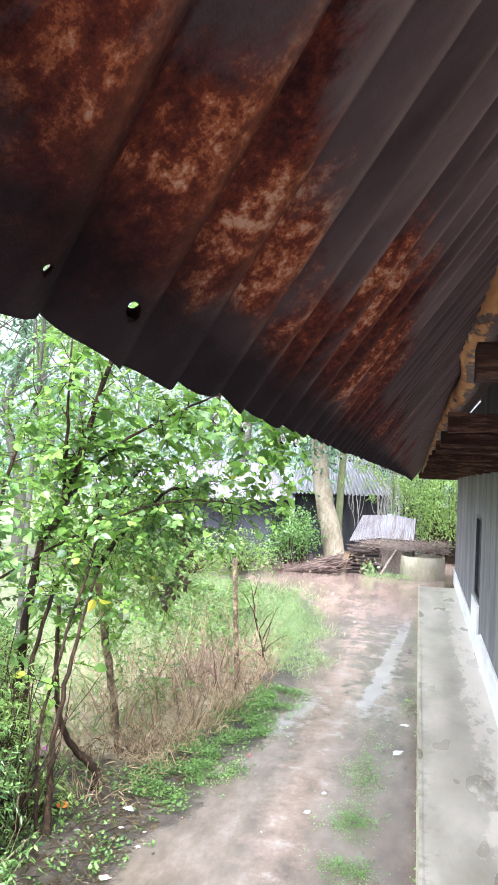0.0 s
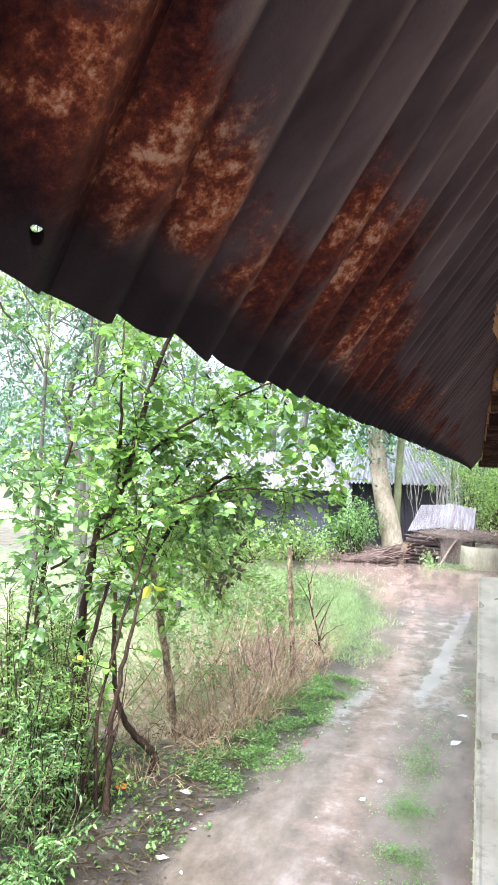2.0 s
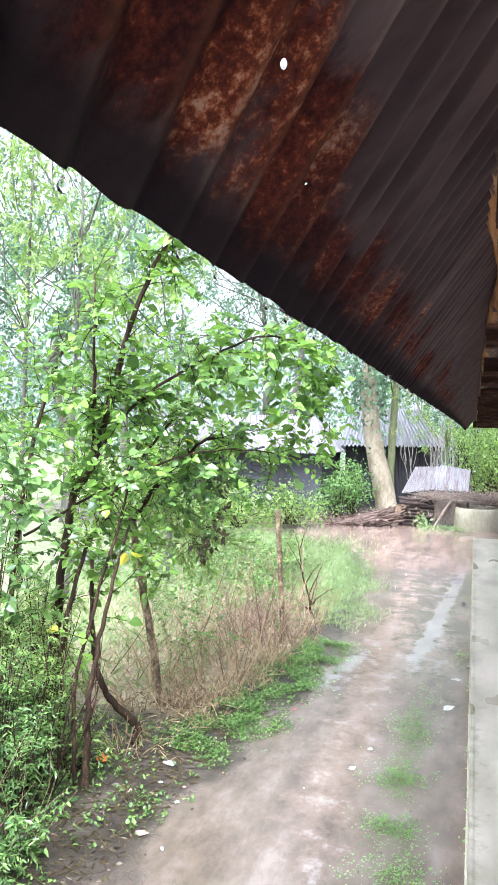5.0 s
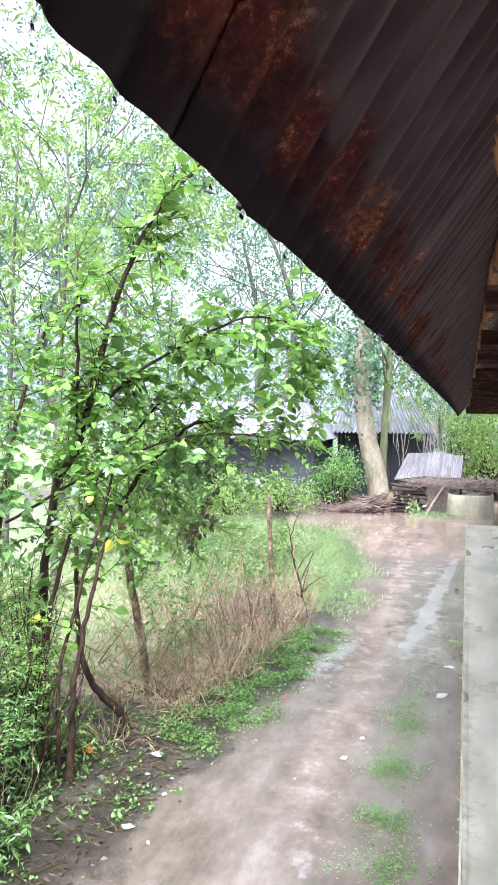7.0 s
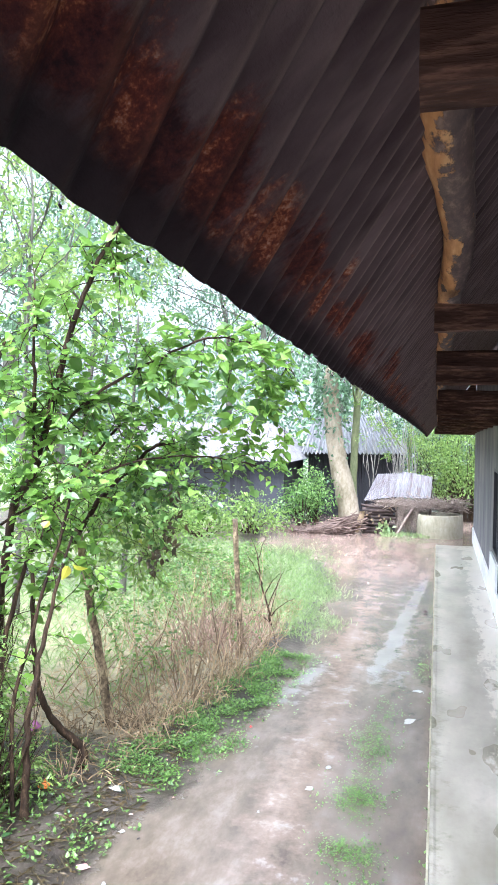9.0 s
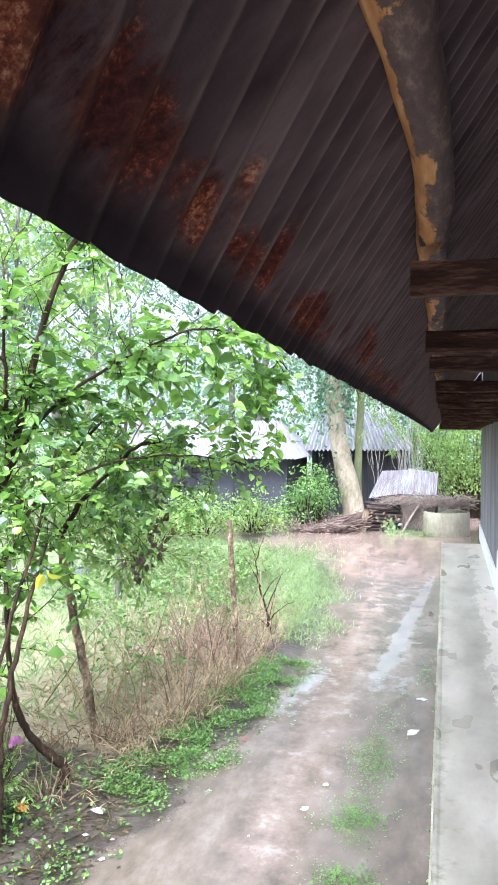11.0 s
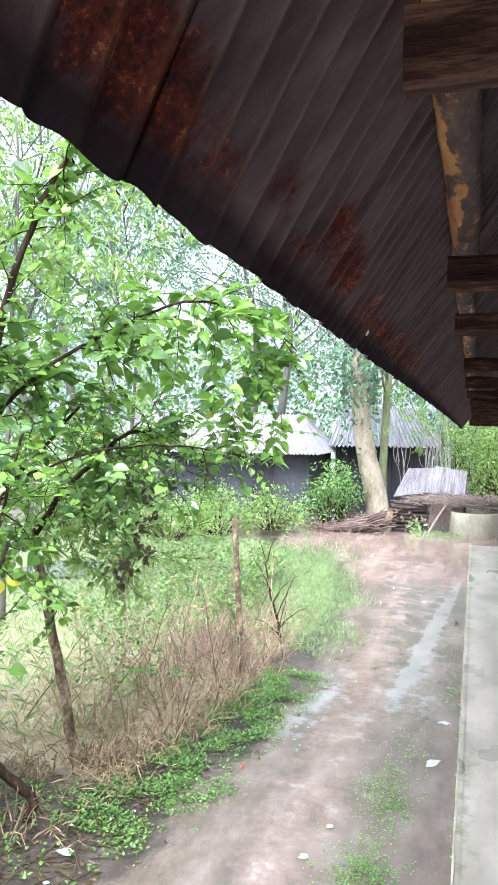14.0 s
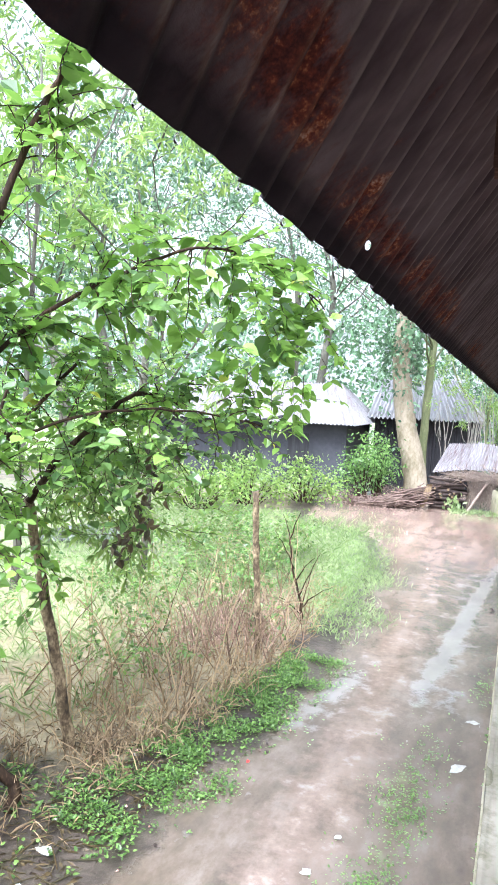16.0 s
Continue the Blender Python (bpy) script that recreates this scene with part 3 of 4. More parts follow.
    return tagged(ob, "rusty corrugated iron sheet")


SKEW = 0.6
y = -2.4
k = 0
while y < 22.6:
    roof_sheet(y, min(y + 0.9, 23.2), 0.0025 * (k % 2), k)
    y += 0.825
    k += 1

# pole that carries the sheets, joists from the wall under it
PX = 0.036
pole = Heap()
SIDES = 14
pole_z = lambda q: eave_z(q) + SLOPE * (0.03 - eave_x(0)) - 0.055 + 0.01 * noise.noise(Vector((3, q * 0.8, 1)))
bend = lambda q: PX + 0.012 * noise.noise(Vector((0, q * 0.7, 1))) - 0.022 * math.exp(-((q - 1.6) / 0.35) ** 2) + 0.016 * math.exp(-((q - 2.4) / 0.4) ** 2) - 0.001 * q
pts = [Vector((bend(q), q, pole_z(q))) for q in np.arange(-2.3, 22.4, 0.04)]
pole.tube(pts, [0.036 + 0.006 * noise.noise(Vector((q.y * 2, 0, 0))) + 0.004 * noise.noise(Vector((q.y * 7, 2, 0))) for q in pts], SIDES)
purlin = put("purlin", pole, POLE, house, "round pole with bark flaking off yellow wood", smooth=True)
bare = []
for i, v in enumerate(pole.v):
    out = (v - pts[i // SIDES]).normalized()
    bare.append(0.46 + 0.24 * (-0.92 * out.x - 0.4 * out.z) + 0.34 * noise.noise(Vector((out.x * 1.3, v.y * 4.2, out.z * 1.3))) + 0.22 * noise.noise(Vector((out.x * 2, v.y * 11, out.z * 2))) + 0.22 * math.exp(-((v.y - 0.85) / 0.35) ** 2))
purlin.data.attributes.new("bare", "FLOAT", "POINT").data.foreach_set("value", bare)
for q in (-1.6, -0.1, 1.297, 2.765, 3.87, 4.75, 6.45, 7.9, 9.4, 11.0, 12.6, 14.2, 15.8, 17.4, 19.0, 20.6, 22.0):
    j = Heap()
    zb = eave_z(q) + 0.14
    hh = random.uniform(0.065, 0.08)
    ww = random.uniform(0.06, 0.075)
    rows = []
    x_end = -0.012 + random.uniform(-0.012, 0.012)
    for i in range(15):
        x = x_end + 1.08 * i / 14
        a = []
        for u, v in ((0, 0.15), (0.12, 0), (0.5, 0.02), (0.88, 0), (1, 0.2), (1, 0.8), (0.85, 1), (0.1, 1), (0, 0.85)):
            n = 0.016 * noise.noise(Vector((x * 5, u * 3 + q, v * 3)))
            a.append(len(j.v))
            j.v.append(Vector((x, q - ww + u * ww + n, zb + v * hh + n + 0.004 * noise.noise(Vector((x * 22, u * 9, q))))))
        rows.append(a)
    for a, b in zip(rows, rows[1:]):
        for i in range(9):
            j.f.append((a[i], b[i], b[(i + 1) % 9], a[(i + 1) % 9]))
    j.f += [tuple(rows[0]), tuple(reversed(rows[-1]))]
    put("joist", j, WOOD_DARK, house, "rough dark-stained timber joist")


gable = Heap()
for gx in (0, 0.14):
    gable.v += [Vector((-0.1, 22.35 + gx, eave_z(22.4) + 0.08)), Vector((1.0, 22.35 + gx, eave_z(22.4) + 0.08)), Vector((1.0, 22.35 + gx, eave_z(22.4) + 1.66)), Vector((-0.1, 22.35 + gx, eave_z(22.4) + 0.24))]
gable.f += [(0, 1, 2, 3), (7, 6, 5, 4), (0, 4, 5, 1), (1, 5, 6, 2), (2, 6, 7, 3), (3, 7, 4, 0)]
put("gable_board", gable, WOOD_DARK, house, "dark boards closing the end of the eaves")

DROP, dn, db = base("water", 0.02)
db.inputs["Transmission Weight"].default_value, db.inputs["IOR"].default_value = 1.0, 1.33
drops = Heap()
for q in range(40):
    y0 = PITCH * (round((0.2 + q * 0.115 + random.uniform(-0.03, 0.03)) / PITCH) + 0.5)
    r = random.uniform(0.002, 0.0042)
    c = Vector((eave_x(y0) + 0.008, y0, eave_z(y0) - 0.012 - r))
    drops.tube([c + Vector((0, 0, k)) for k in (1.6 * r, 0.7 * r, 0.0, -0.6 * r, -0.95 * r)], (0.25 * r, 0.7 * r, r, 0.75 * r, 0.2 * r), 8)
put("rain_drops", drops, DROP, label="clear rain drops hanging from the eave edge", category="water drops", kind="stuff", smooth=True)

# ---- garden shrub ----
def grow_twigs(wood, leaves, line, count, reach, size, leaf_step, start=0.15, spread=0.8, droop=0.25, clear=None, r=0.006, slim=1.0):
    """Side twigs along a stem, with alternate leaves."""
    for _ in range(count):
        k = random.uniform(start, 1.0) * (len(line) - 1)
        i = min(int(k), len(line) - 2)
        p = line[i].lerp(line[i + 1], k - i)
        d = ((line[i + 1] - line[i]).normalized() * (1 - spread) + rnd_dir(0.25) * spread).normalized()
        length = reach * random.uniform(0.5, 1.2)
        n = max(3, int(length / leaf_step))
        pts = [p]
        for s in range(n):
            d = (d + rnd_dir(0.0) * 0.22 + Vector((0, 0, -droop * 0.25))).normalized()
            pts.append(pts[-1] + d * (length / n))
        if clear and any(clear(q) for q in pts):
            continue
        wood.tube(pts, taper(len(pts), r, r * 0.35), 4, False)
        for s, q in enumerate(pts[1:]):
            for sgn in (-1, 1):
                if random.random() < 0.2:
                    continue
                side = d.cross(Vector((0, 0, 1)))
                side = (side if side.length > 0.1 else Vector((1, 0, 0))).normalized() * sgn
                al = (side * random.uniform(0.4, 1.1) + d * 0.6 + rnd_dir(0) * 0.35 + Vector((0, 0, random.uniform(-0.35, 0.3)))).normalized()
                z = size * random.choice((0.5, 0.7, 0.9, 1.1, 1.35)) * random.uniform(0.85, 1.15)
                leaves.leaf(q, al, (Vector((0, 0, 1)) + rnd_dir(0) * 0.7), z, z * slim * random.uniform(0.5, 0.9), random.uniform(0.05, 0.25), random.uniform(0.0, 0.3))


def under_eave(p):
    return p.x > -1.25 - 0.02 * max(0, 12 - p.y)


shrub = thing("shrub", "tall leafy shrub with thin brown stems, wet with rain", "shrub")
STEMS = [
    ([(-3.11, 5.9, 0), (-3.13, 5.95, 0.3), (-3.13, 6.0, 0.85), (-3.05, 6.15, 1.6), (-2.95, 6.35, 2.25)], 0.042, 0.011),
    ([(-3.1, 6.85, 0), (-3.12, 6.9, 0.22), (-3.32, 6.75, 0.5), (-3.42, 6.6, 0.95), (-3.35, 6.4, 1.9)], 0.052, 0.018),
    ([(-3.24, 7.82, 0), (-3.29, 7.7, 0.7), (-3.38, 7.55, 1.5), (-3.46, 7.45, 2.15)], 0.052, 0.036),
    ([(-3.98, 6.8, 0), (-3.93, 6.8, 1.3), (-3.79, 6.8, 2.35), (-3.47, 6.6, 2.75), (-3.2, 6.5, 3.5), (-2.95, 6.5, 4.3), (-2.6, 6.5, 4.9), (-2.2, 6.6, 5.3)], 0.05, 0.012),
    ([(-3.79, 6.8, 2.35), (-3.3, 6.7, 3.1), (-2.9, 6.8, 3.5), (-2.45, 7.0, 3.8), (-2.1, 7.4, 4.02), (-1.75, 8.0, 4.0), (-1.5, 8.6, 3.75)], 0.02, 0.006),
    ([(-3.95, 6.2, 2.1), (-3.3, 6.6, 2.55), (-2.7, 7.0, 2.85), (-2.2, 7.5, 2.9), (-1.75, 8.0, 2.8)], 0.014, 0.005),
    ([(-3.2, 5.9, 0), (-3.25, 6.0, 1.0), (-3.05, 6.3, 2.2), (-2.95, 6.5, 3.0)], 0.02, 0.01),
    ([(-3.55, 6.3, 0), (-3.62, 6.4, 1.2), (-3.4, 6.7, 2.3), (-2.9, 7.2, 3.2)], 0.03, 0.012),
    ([(-4.3, 6.4, 0), (-4.25, 6.5, 1.6), (-4.1, 6.6, 3.0), (-3.8, 6.7, 4.0)], 0.035, 0.012),
    ([(-3.42, 7.4, 2.15), (-3.1, 7.5, 2.6), (-2.75, 7.8, 3.0), (-2.5, 8.1, 2.9)], 0.03, 0.01),
    ([(-3.47, 6.6, 2.75), (-3.35, 6.4, 3.6), (-3.3, 6.3, 4.4)], 0.022, 0.008),
]
lines = []
for ctrl, r0, r1 in STEMS:
    line = smooth_line(ctrl, 7, 0.012)
    lines.append(line)
    h = Heap()
    h.tube(line, [a * (1 + 0.12 * noise.noise(Vector((i * 0.9, a * 50, 0)))) for i, a in enumerate(taper(len(line), r0, r1))], 8)
    put("stem", h, LEANING_STEM if r0 == 0.052 and r1 == 0.036 else BARK, shrub, smooth=True)
twigs, leaves, small = Heap(), Heap(), Heap()
for i, line in enumerate(lines):
    n = (6, 3, 7, 36, 44, 18, 9, 18, 22, 24, 18)[i]
    grow_twigs(twigs, leaves, line, int(n * 1.25), 0.6, 0.12 if i == 4 else 0.08, 0.055, start=(0.6, 0.55, 0.75, 0.3, 0.1, 0.3, 0.5, 0.4, 0.35, 0.1, 0.2)[i], clear=under_eave)
grow_twigs(twigs, leaves, lines[3], 30, 0.45, 0.105, 0.06, start=0.55, clear=under_eave)
# dense creeper mass over the middle
for _ in range(35):
    c = Vector((random.gauss(-2.75, 0.42), random.gauss(7.9, 0.4), random.gauss(2.75, 0.28)))
    line = [c, c + rnd_dir(0) * 0.3, c + rnd_dir(-0.3) * 0.5]
    grow_twigs(twigs, small, line, 3, 0.4, 0.085, 0.055, start=0, spread=1.0, clear=under_eave, r=0.004)
for _ in range(27):
    c = Vector((random.gauss(-3.7, 0.5), random.gauss(6.4, 0.5), random.uniform(1.6, 3.5)))
    line = [c, c + rnd_dir(0) * 0.3, c + rnd_dir(-0.2) * 0.5]
    grow_twigs(twigs, leaves if random.random() < 0.5 else small, line, 3, 0.45, 0.085, 0.058, start=0, spread=1.0, clear=under_eave, r=0.004)
for _ in range(28):
    c = Vector((random.gauss(-3.95, 0.22), random.gauss(5.75, 0.2), random.uniform(1.3, 3.5)))
    line = [c, c + rnd_dir(-0.8) * 0.3, c + rnd_dir(-1.0) * 0.6]
    grow_twigs(twigs, small, line, 3, 0.34, 0.09, 0.055, start=0, spread=0.9, droop=0.6, clear=under_eave, r=0.004)
for _ in range(27):
    c = Vector((random.gauss(-1.68, 0.16), random.gauss(8.0, 0.25), random.uniform(3.1, 3.85)))
    line = [c, c + rnd_dir(-0.6) * 0.2, c + rnd_dir(-1.2) * 0.4]
    grow_twigs(twigs, leaves, line, 2, 0.35, 0.115, 0.07, start=0, spread=0.9, droop=0.7, clear=under_eave, r=0.003)
for cx, cy, cz, sx, sz, n, sz_leaf in ((-3.0, 7.7, 2.75, 0.35, 0.22, 16, 0.065), (-3.6, 7.0, 2.5, 0.35, 0.3, 6, 0.06), (-3.35, 6.8, 3.3, 0.4, 0.3, 12, 0.08), (-4.1, 6.8, 3.6, 0.35, 0.4, 14, 0.085), (-3.0, 7.2, 3.65, 0.45, 0.2, 10, 0.09)):
    for _ in range(n):
        c = Vector((random.gauss(cx, sx), random.gauss(cy, 0.3), random.gauss(cz, sz)))
        line = [c, c + rnd_dir(0) * 0.25, c + rnd_dir(-0.3) * 0.45]
        grow_twigs(twigs, small if random.random() < 0.6 else leaves, line, 3, 0.36, sz_leaf, 0.05, start=0, spread=1.0, clear=under_eave, r=0.003)
fine = Heap()
for _ in range(62):
    c = Vector((random.uniform(-4.9, -2.75), random.uniform(7.9, 9.4), random.uniform(1.75, 2.75)))
    for _ in range(3):
        d = rnd_dir(-0.1)
        q = [c]
        for k in range(6):
            d = (d + rnd_dir(-0.1) * 0.3).normalized()
            q.append(q[-1] + d * 0.07)
            for _ in range(3):
                fine.blade(q[-1], (d + rnd_dir(-0.2)).normalized(), random.uniform(0.07, 0.13), 0.03)
        twigs.tube(q, taper(len(q), 0.004, 0.002), 3, False)
put("narrow_foliage", fine, LEAF_LIGHT, shrub, "narrow light green leaves", kind="stuff")
put("twig_growth", twigs, BARK, shrub, kind="stuff")
put("foliage", leaves, LEAF, shrub, "broad bright green leaves", kind="stuff")
put("creeper_foliage", small, LEAF_SMALL, shrub, "small dark creeper leaves", kind="stuff")
dead = Heap()
for cx, cy, z0, z1 in ((-2.55, 7.6, 1.85, 2.3), (-2.7, 7.5, 1.75, 2.0), (-2.5, 7.7, 2.2, 2.9)):
    for _ in range(18):
        dead.leaf(Vector((random.gauss(cx, 0.05), random.gauss(cy, 0.05), random.uniform(z0, z1))), rnd_dir(-0.8), rnd_dir(0.2), 0.09, 0.045, 0.4, 0.3)
old = Heap()
for c in ((-2.9, 6.2, 2.05),):
    for _ in range(2):
        old.leaf(Vector(c) + rnd_dir(0) * 0.04, rnd_dir(-0.8), rnd_dir(0.4), 0.13, 0.08, 0.2, 0.2)
put("yellowed_foliage", old, LEAF_OLD, shrub, "yellowing drooping leaves", kind="stuff")
put("withered_foliage", dead, LEAF_DEAD, shrub, "withered brown hanging leaves", kind="stuff")

# feathery saplings and low weeds by the path corner
for bx, by, hgt, n in ((-3.55, 5.3, 1.5, 17), (-3.3, 5.2, 0.9, 14), (-3.9, 5.6, 1.9, 18), (-3.1, 4.75, 0.4, 9), (-3.5, 4.7, 1.0, 13), (-4.2, 6.0, 2.3, 17), (-3.75, 6.3, 1.2, 13), (-4.5, 7.4, 1.5, 14), (-3.5, 5.75, 1.4, 12), (-4.1, 6.9, 1.3, 14), (-5.0, 8.2, 1.3, 16), (-3.35, 6.1, 0.5, 8)):
    b = thing("weed_bush", "bushy green weed by the muddy path", "weed", "weeds beside the path", (bx, by, 0))
    st, lf = Heap(), Heap()
    for _ in range(n):
        a = random.uniform(0, 6.28)
        r = random.uniform(0.05, 0.4)
        top = Vector((math.cos(a) * r, math.sin(a) * r, hgt * random.uniform(0.5, 1.1)))
        line = smooth_line([(math.cos(a) * 0.05, math.sin(a) * 0.05, 0), top * 0.5 + Vector((0, 0, 0.1 * hgt)), top], 4)
        st.tube(line, taper(len(line), 0.008, 0.003), 4, False)
        grow_twigs(st, lf, line, 11, 0.26, 0.05, 0.024, start=0.2, r=0.003, slim=0.42)
    put("stalk_growth", st, BARK, b, kind="stuff")
    put("foliage", lf, LEAF_SMALL if by < 5.5 else LEAF_LIGHT, b, kind="stuff")

# ---- verge, dry stalks, grass ----
def scatter_weeds(heap, count, where, size):
    for _ in range(count):
        x, y = where()
        z = height(x, y)
        for _ in range(random.randint(3, 6)):
            d = rnd_dir(0.5)
            d.z = abs(d.z)
            s = size * random.uniform(0.6, 1.4)
            heap.leaf(Vector((x + random.gauss(0, 0.03), y + random.gauss(0, 0.03), z + random.uniform(0.0, 0.05))), d, Vector((0, 0, 1)), s, s * 0.7, 0.1, 0.2)


verge = Heap()


def on_edge():
    while True:
        y = random.uniform(6.9, 11.0)
        x = path_left(y) - random.gauss(0.26, 0.2) + 0.25 * noise.noise(Vector((y * 1.6, 2, 0)))
        if noise.noise(Vector((x * 3.5, y * 3.5, 6))) + 0.35 > random.random() * 0.7:
            return x, y


scatter_weeds(verge, 3000, on_edge, 0.024)
for vx, vy, sx, sy, n in ((-0.6, 7.1, 0.13, 0.18, 210), (-0.55, 6.2, 0.13, 0.14, 170), (-0.5, 5.6, 0.14, 0.13, 150), (-0.55, 8.15, 0.12, 0.3, 200), (-0.5, 9.0, 0.13, 0.4, 70), (-0.13, 10.9, 0.06, 0.25, 40)):
    scatter_weeds(verge, n, lambda: (random.gauss(vx, sx), random.gauss(vy, sy)), 0.018)
scatter_weeds(verge, 90, lambda: (random.gauss(0.05, 0.025), random.uniform(5, 12) if random.random() < 0.4 else random.choice((6.1, 7.7, 8.9, 9.6)) + random.gauss(0, 0.15)), 0.03)
scatter_weeds(verge, 30, lambda: (random.gauss(-2.3, 0.06), random.gauss(6.9, 0.1)), 0.03)
scatter_weeds(verge, 36, lambda: (random.gauss(-2.55, 0.1), random.gauss(5.8, 0.14)), 0.032)
scatter_weeds(verge, 420, lambda: (random.gauss(-3.35, 0.33), random.uniform(4.5, 7.4)), 0.034)
put("ground_cover", verge, WEED, label="low creeping green weeds along the path edge", category="weeds", kind="stuff")

lawn = Heap()
for _ in range(9000):
    y = random.gauss(14.6, 2.2)
    if y < 11.6:
        continue
    x = path_left(min(y, 18.0)) - abs(random.gauss(0, 1.1)) + random.gauss(0.05, 0.16) + 0.45 * noise.noise(Vector((y * 0.9, 1, 3)))
    z = height(x, y)
    lawn.blade(Vector((x, y, z)), rnd_dir(1.2), random.uniform(0.05, 0.15), 0.014)
for _ in range(6500):
    y = random.uniform(8, 20)
    x = random.uniform(-8, -3)
    lawn.blade(Vector((x, y, height(x, y))), rnd_dir(1.2), random.uniform(0.1, 0.35), 0.018)
put("grass", lawn, GRASS, label="bright green short grass on the garden verge", category="grass", kind="stuff")

dry, ruddy = Heap(), Heap()
for _ in range(600):
    y = random.uniform(7.6, 12.4)
    x = path_left(y) - 0.5 - 0.25 * noise.noise(Vector((y * 1.3, 0, 5))) - abs(random.gauss(0, 0.8))
    if noise.noise(Vector((x * 1.7, y * 1.7, 8))) < 0.0:
        continue
    z = height(x, y)
    d = rnd_dir(1.3)
    hgt = random.uniform(0.2, 0.8) * (0.6 + 0.6 * max(0.0, noise.noise(Vector((x * 1.5, y * 1.5, 0))) + 0.5))
    mid = Vector((x, y, z)) + d * hgt * 0.5
    dry.tube([(x, y, z - 0.02), mid, mid + (d + rnd_dir(0) * 0.6).normalized() * hgt * 0.5], (0.007, 0.005, 0.002), 3, False)
# ruddy dead weeds round the stake, each with side twigs
for _ in range(150):
    x, y = random.gauss(-2.95, 0.4), random.gauss(10.9, 0.75)
    if x > path_left(y) - 0.35:
        continue
    p, d = Vector((x, y, height(x, y) - 0.02)), rnd_dir(2.4)
    hgt = random.uniform(0.2, 0.65)
    q = [p, p + d * hgt * 0.5, p + (d + rnd_dir(0) * 0.25) * hgt]
    ruddy.tube(q, (0.009, 0.006, 0.003), 4, False)
    for _ in range(4):
        a = q[1].lerp(q[2], random.uniform(-0.3, 0.9))
        e = (d + rnd_dir(0) * 1.1).normalized()
        ruddy.tube([a, a + e * 0.1, a + (e + rnd_dir(0.2) * 0.4) * random.uniform(0.15, 0.28)], (0.004, 0.0035, 0.002), 3, False)
# tufts of arching dead grass
for tx, ty, n in ((-3.05, 7.9, 60), (-2.9, 8.05, 60), (-2.7, 8.3, 50), (-2.8, 7.7, 25), (-2.5, 8.8, 40), (-2.45, 9.5, 40), (-3.3, 8.6, 50), (-3.15, 6.8, 30), (-3.6, 7.6, 40)):
    for _ in range(n):
        p = Vector((random.gauss(tx, 0.12), random.gauss(ty, 0.12), height(tx, ty)))
        d = rnd_dir(1.2)
        ln = random.uniform(0.15, 0.42)
        dry.tube([p, p + d * ln * 0.5, p + d * ln * 0.8 + Vector((0, 0, -0.04)), p + d * ln + Vector((0, 0, -0.16))], (0.005, 0.0045, 0.0035, 0.0015), 3, False)
for _ in range(3600):
    y = random.uniform(6.5, 14.0)
    x = path_left(y) - 0.35 - abs(random.gauss(0, 1.4))
    dry.blade(Vector((x, y, height(x, y) + random.uniform(0, 0.05))), rnd_dir(0.35), random.uniform(0.06, 0.2), 0.009)
put("ruddy_undergrowth", ruddy, DRY_RED, label="dead reddish-brown twiggy weeds round the stake", category="dry weeds", kind="stuff")
reeds = Heap()
for rx, ry, sp, n in ((-3.4, 5.7, 0.1, 9), (-3.85, 5.5, 0.16, 16), (-3.75, 6.3, 0.3, 7), (-4.3, 6.6, 0.3, 10)):
    for _ in range(n):
        p = Vector((random.gauss(rx, sp), random.gauss(ry, sp), 0))
        d = (rnd_dir(4.5) + Vector((random.uniform(-0.3, 0.5), 0, 0))).normalized()
        hgt = random.uniform(0.7, 2.0)
        reeds.tube([p, p + d * hgt * 0.35, p + (d + rnd_dir(0) * 0.06) * hgt * 0.7, p + (d + rnd_dir(0) * 0.14) * hgt], (0.008, 0.007, 0.005, 0.002), 5, False)
for _ in range(55):
    p = Vector((random.uniform(-3.9, -3.05), random.uniform(4.3, 5.2), 0.0))
    d = (rnd_dir(2.5) + Vector((0.35, 0, 0.3))).normalized()
    ln = random.uniform(0.4, 1.1)
    dry.tube([p, p + d * ln * 0.5, p + (d + rnd_dir(0) * 0.15) * ln], (0.003, 0.0025, 0.0015), 3, False)
put("stem_growth", reeds, BARK, shrub, "thin brown stems in a clump", kind="stuff")
debris = Heap()
for _ in range(1500):
    y = random.uniform(4.6, 8.4)
    x = path_left(y) - 0.05 - abs(random.gauss(0, 0.6))
    debris.blade(Vector((x, y, height(x, y) + 0.006)), (rnd_dir(0) * Vector((1, 1, 0.15))).normalized(), random.uniform(0.03, 0.1), random.uniform(0.012, 0.03))
for _ in range(260):
    y = random.uniform(4.6, 8.2)
    x = path_left(y) - 0.1 - abs(random.gauss(0, 0.55))
    d = (rnd_dir(0) * Vector((1, 1, 0.12))).normalized() * random.uniform(0.04, 0.16)
    q = Vector((x, y, height(x, y) + 0.01))
    debris.tube([q - d, q + rnd_dir(0) * 0.008, q + d], (0.004, 0.005, 0.002), 4, False)
put("leaf_debris", debris, LEAF_DEAD, label="dark wet fallen leaves trodden into mud", category="leaf litter", kind="stuff")
put("dry_undergrowth", dry, DRY, label="tangle of dry brown weed stalks", category="dry weeds", kind="stuff")
mist = Heap()
wood_mist = Heap()
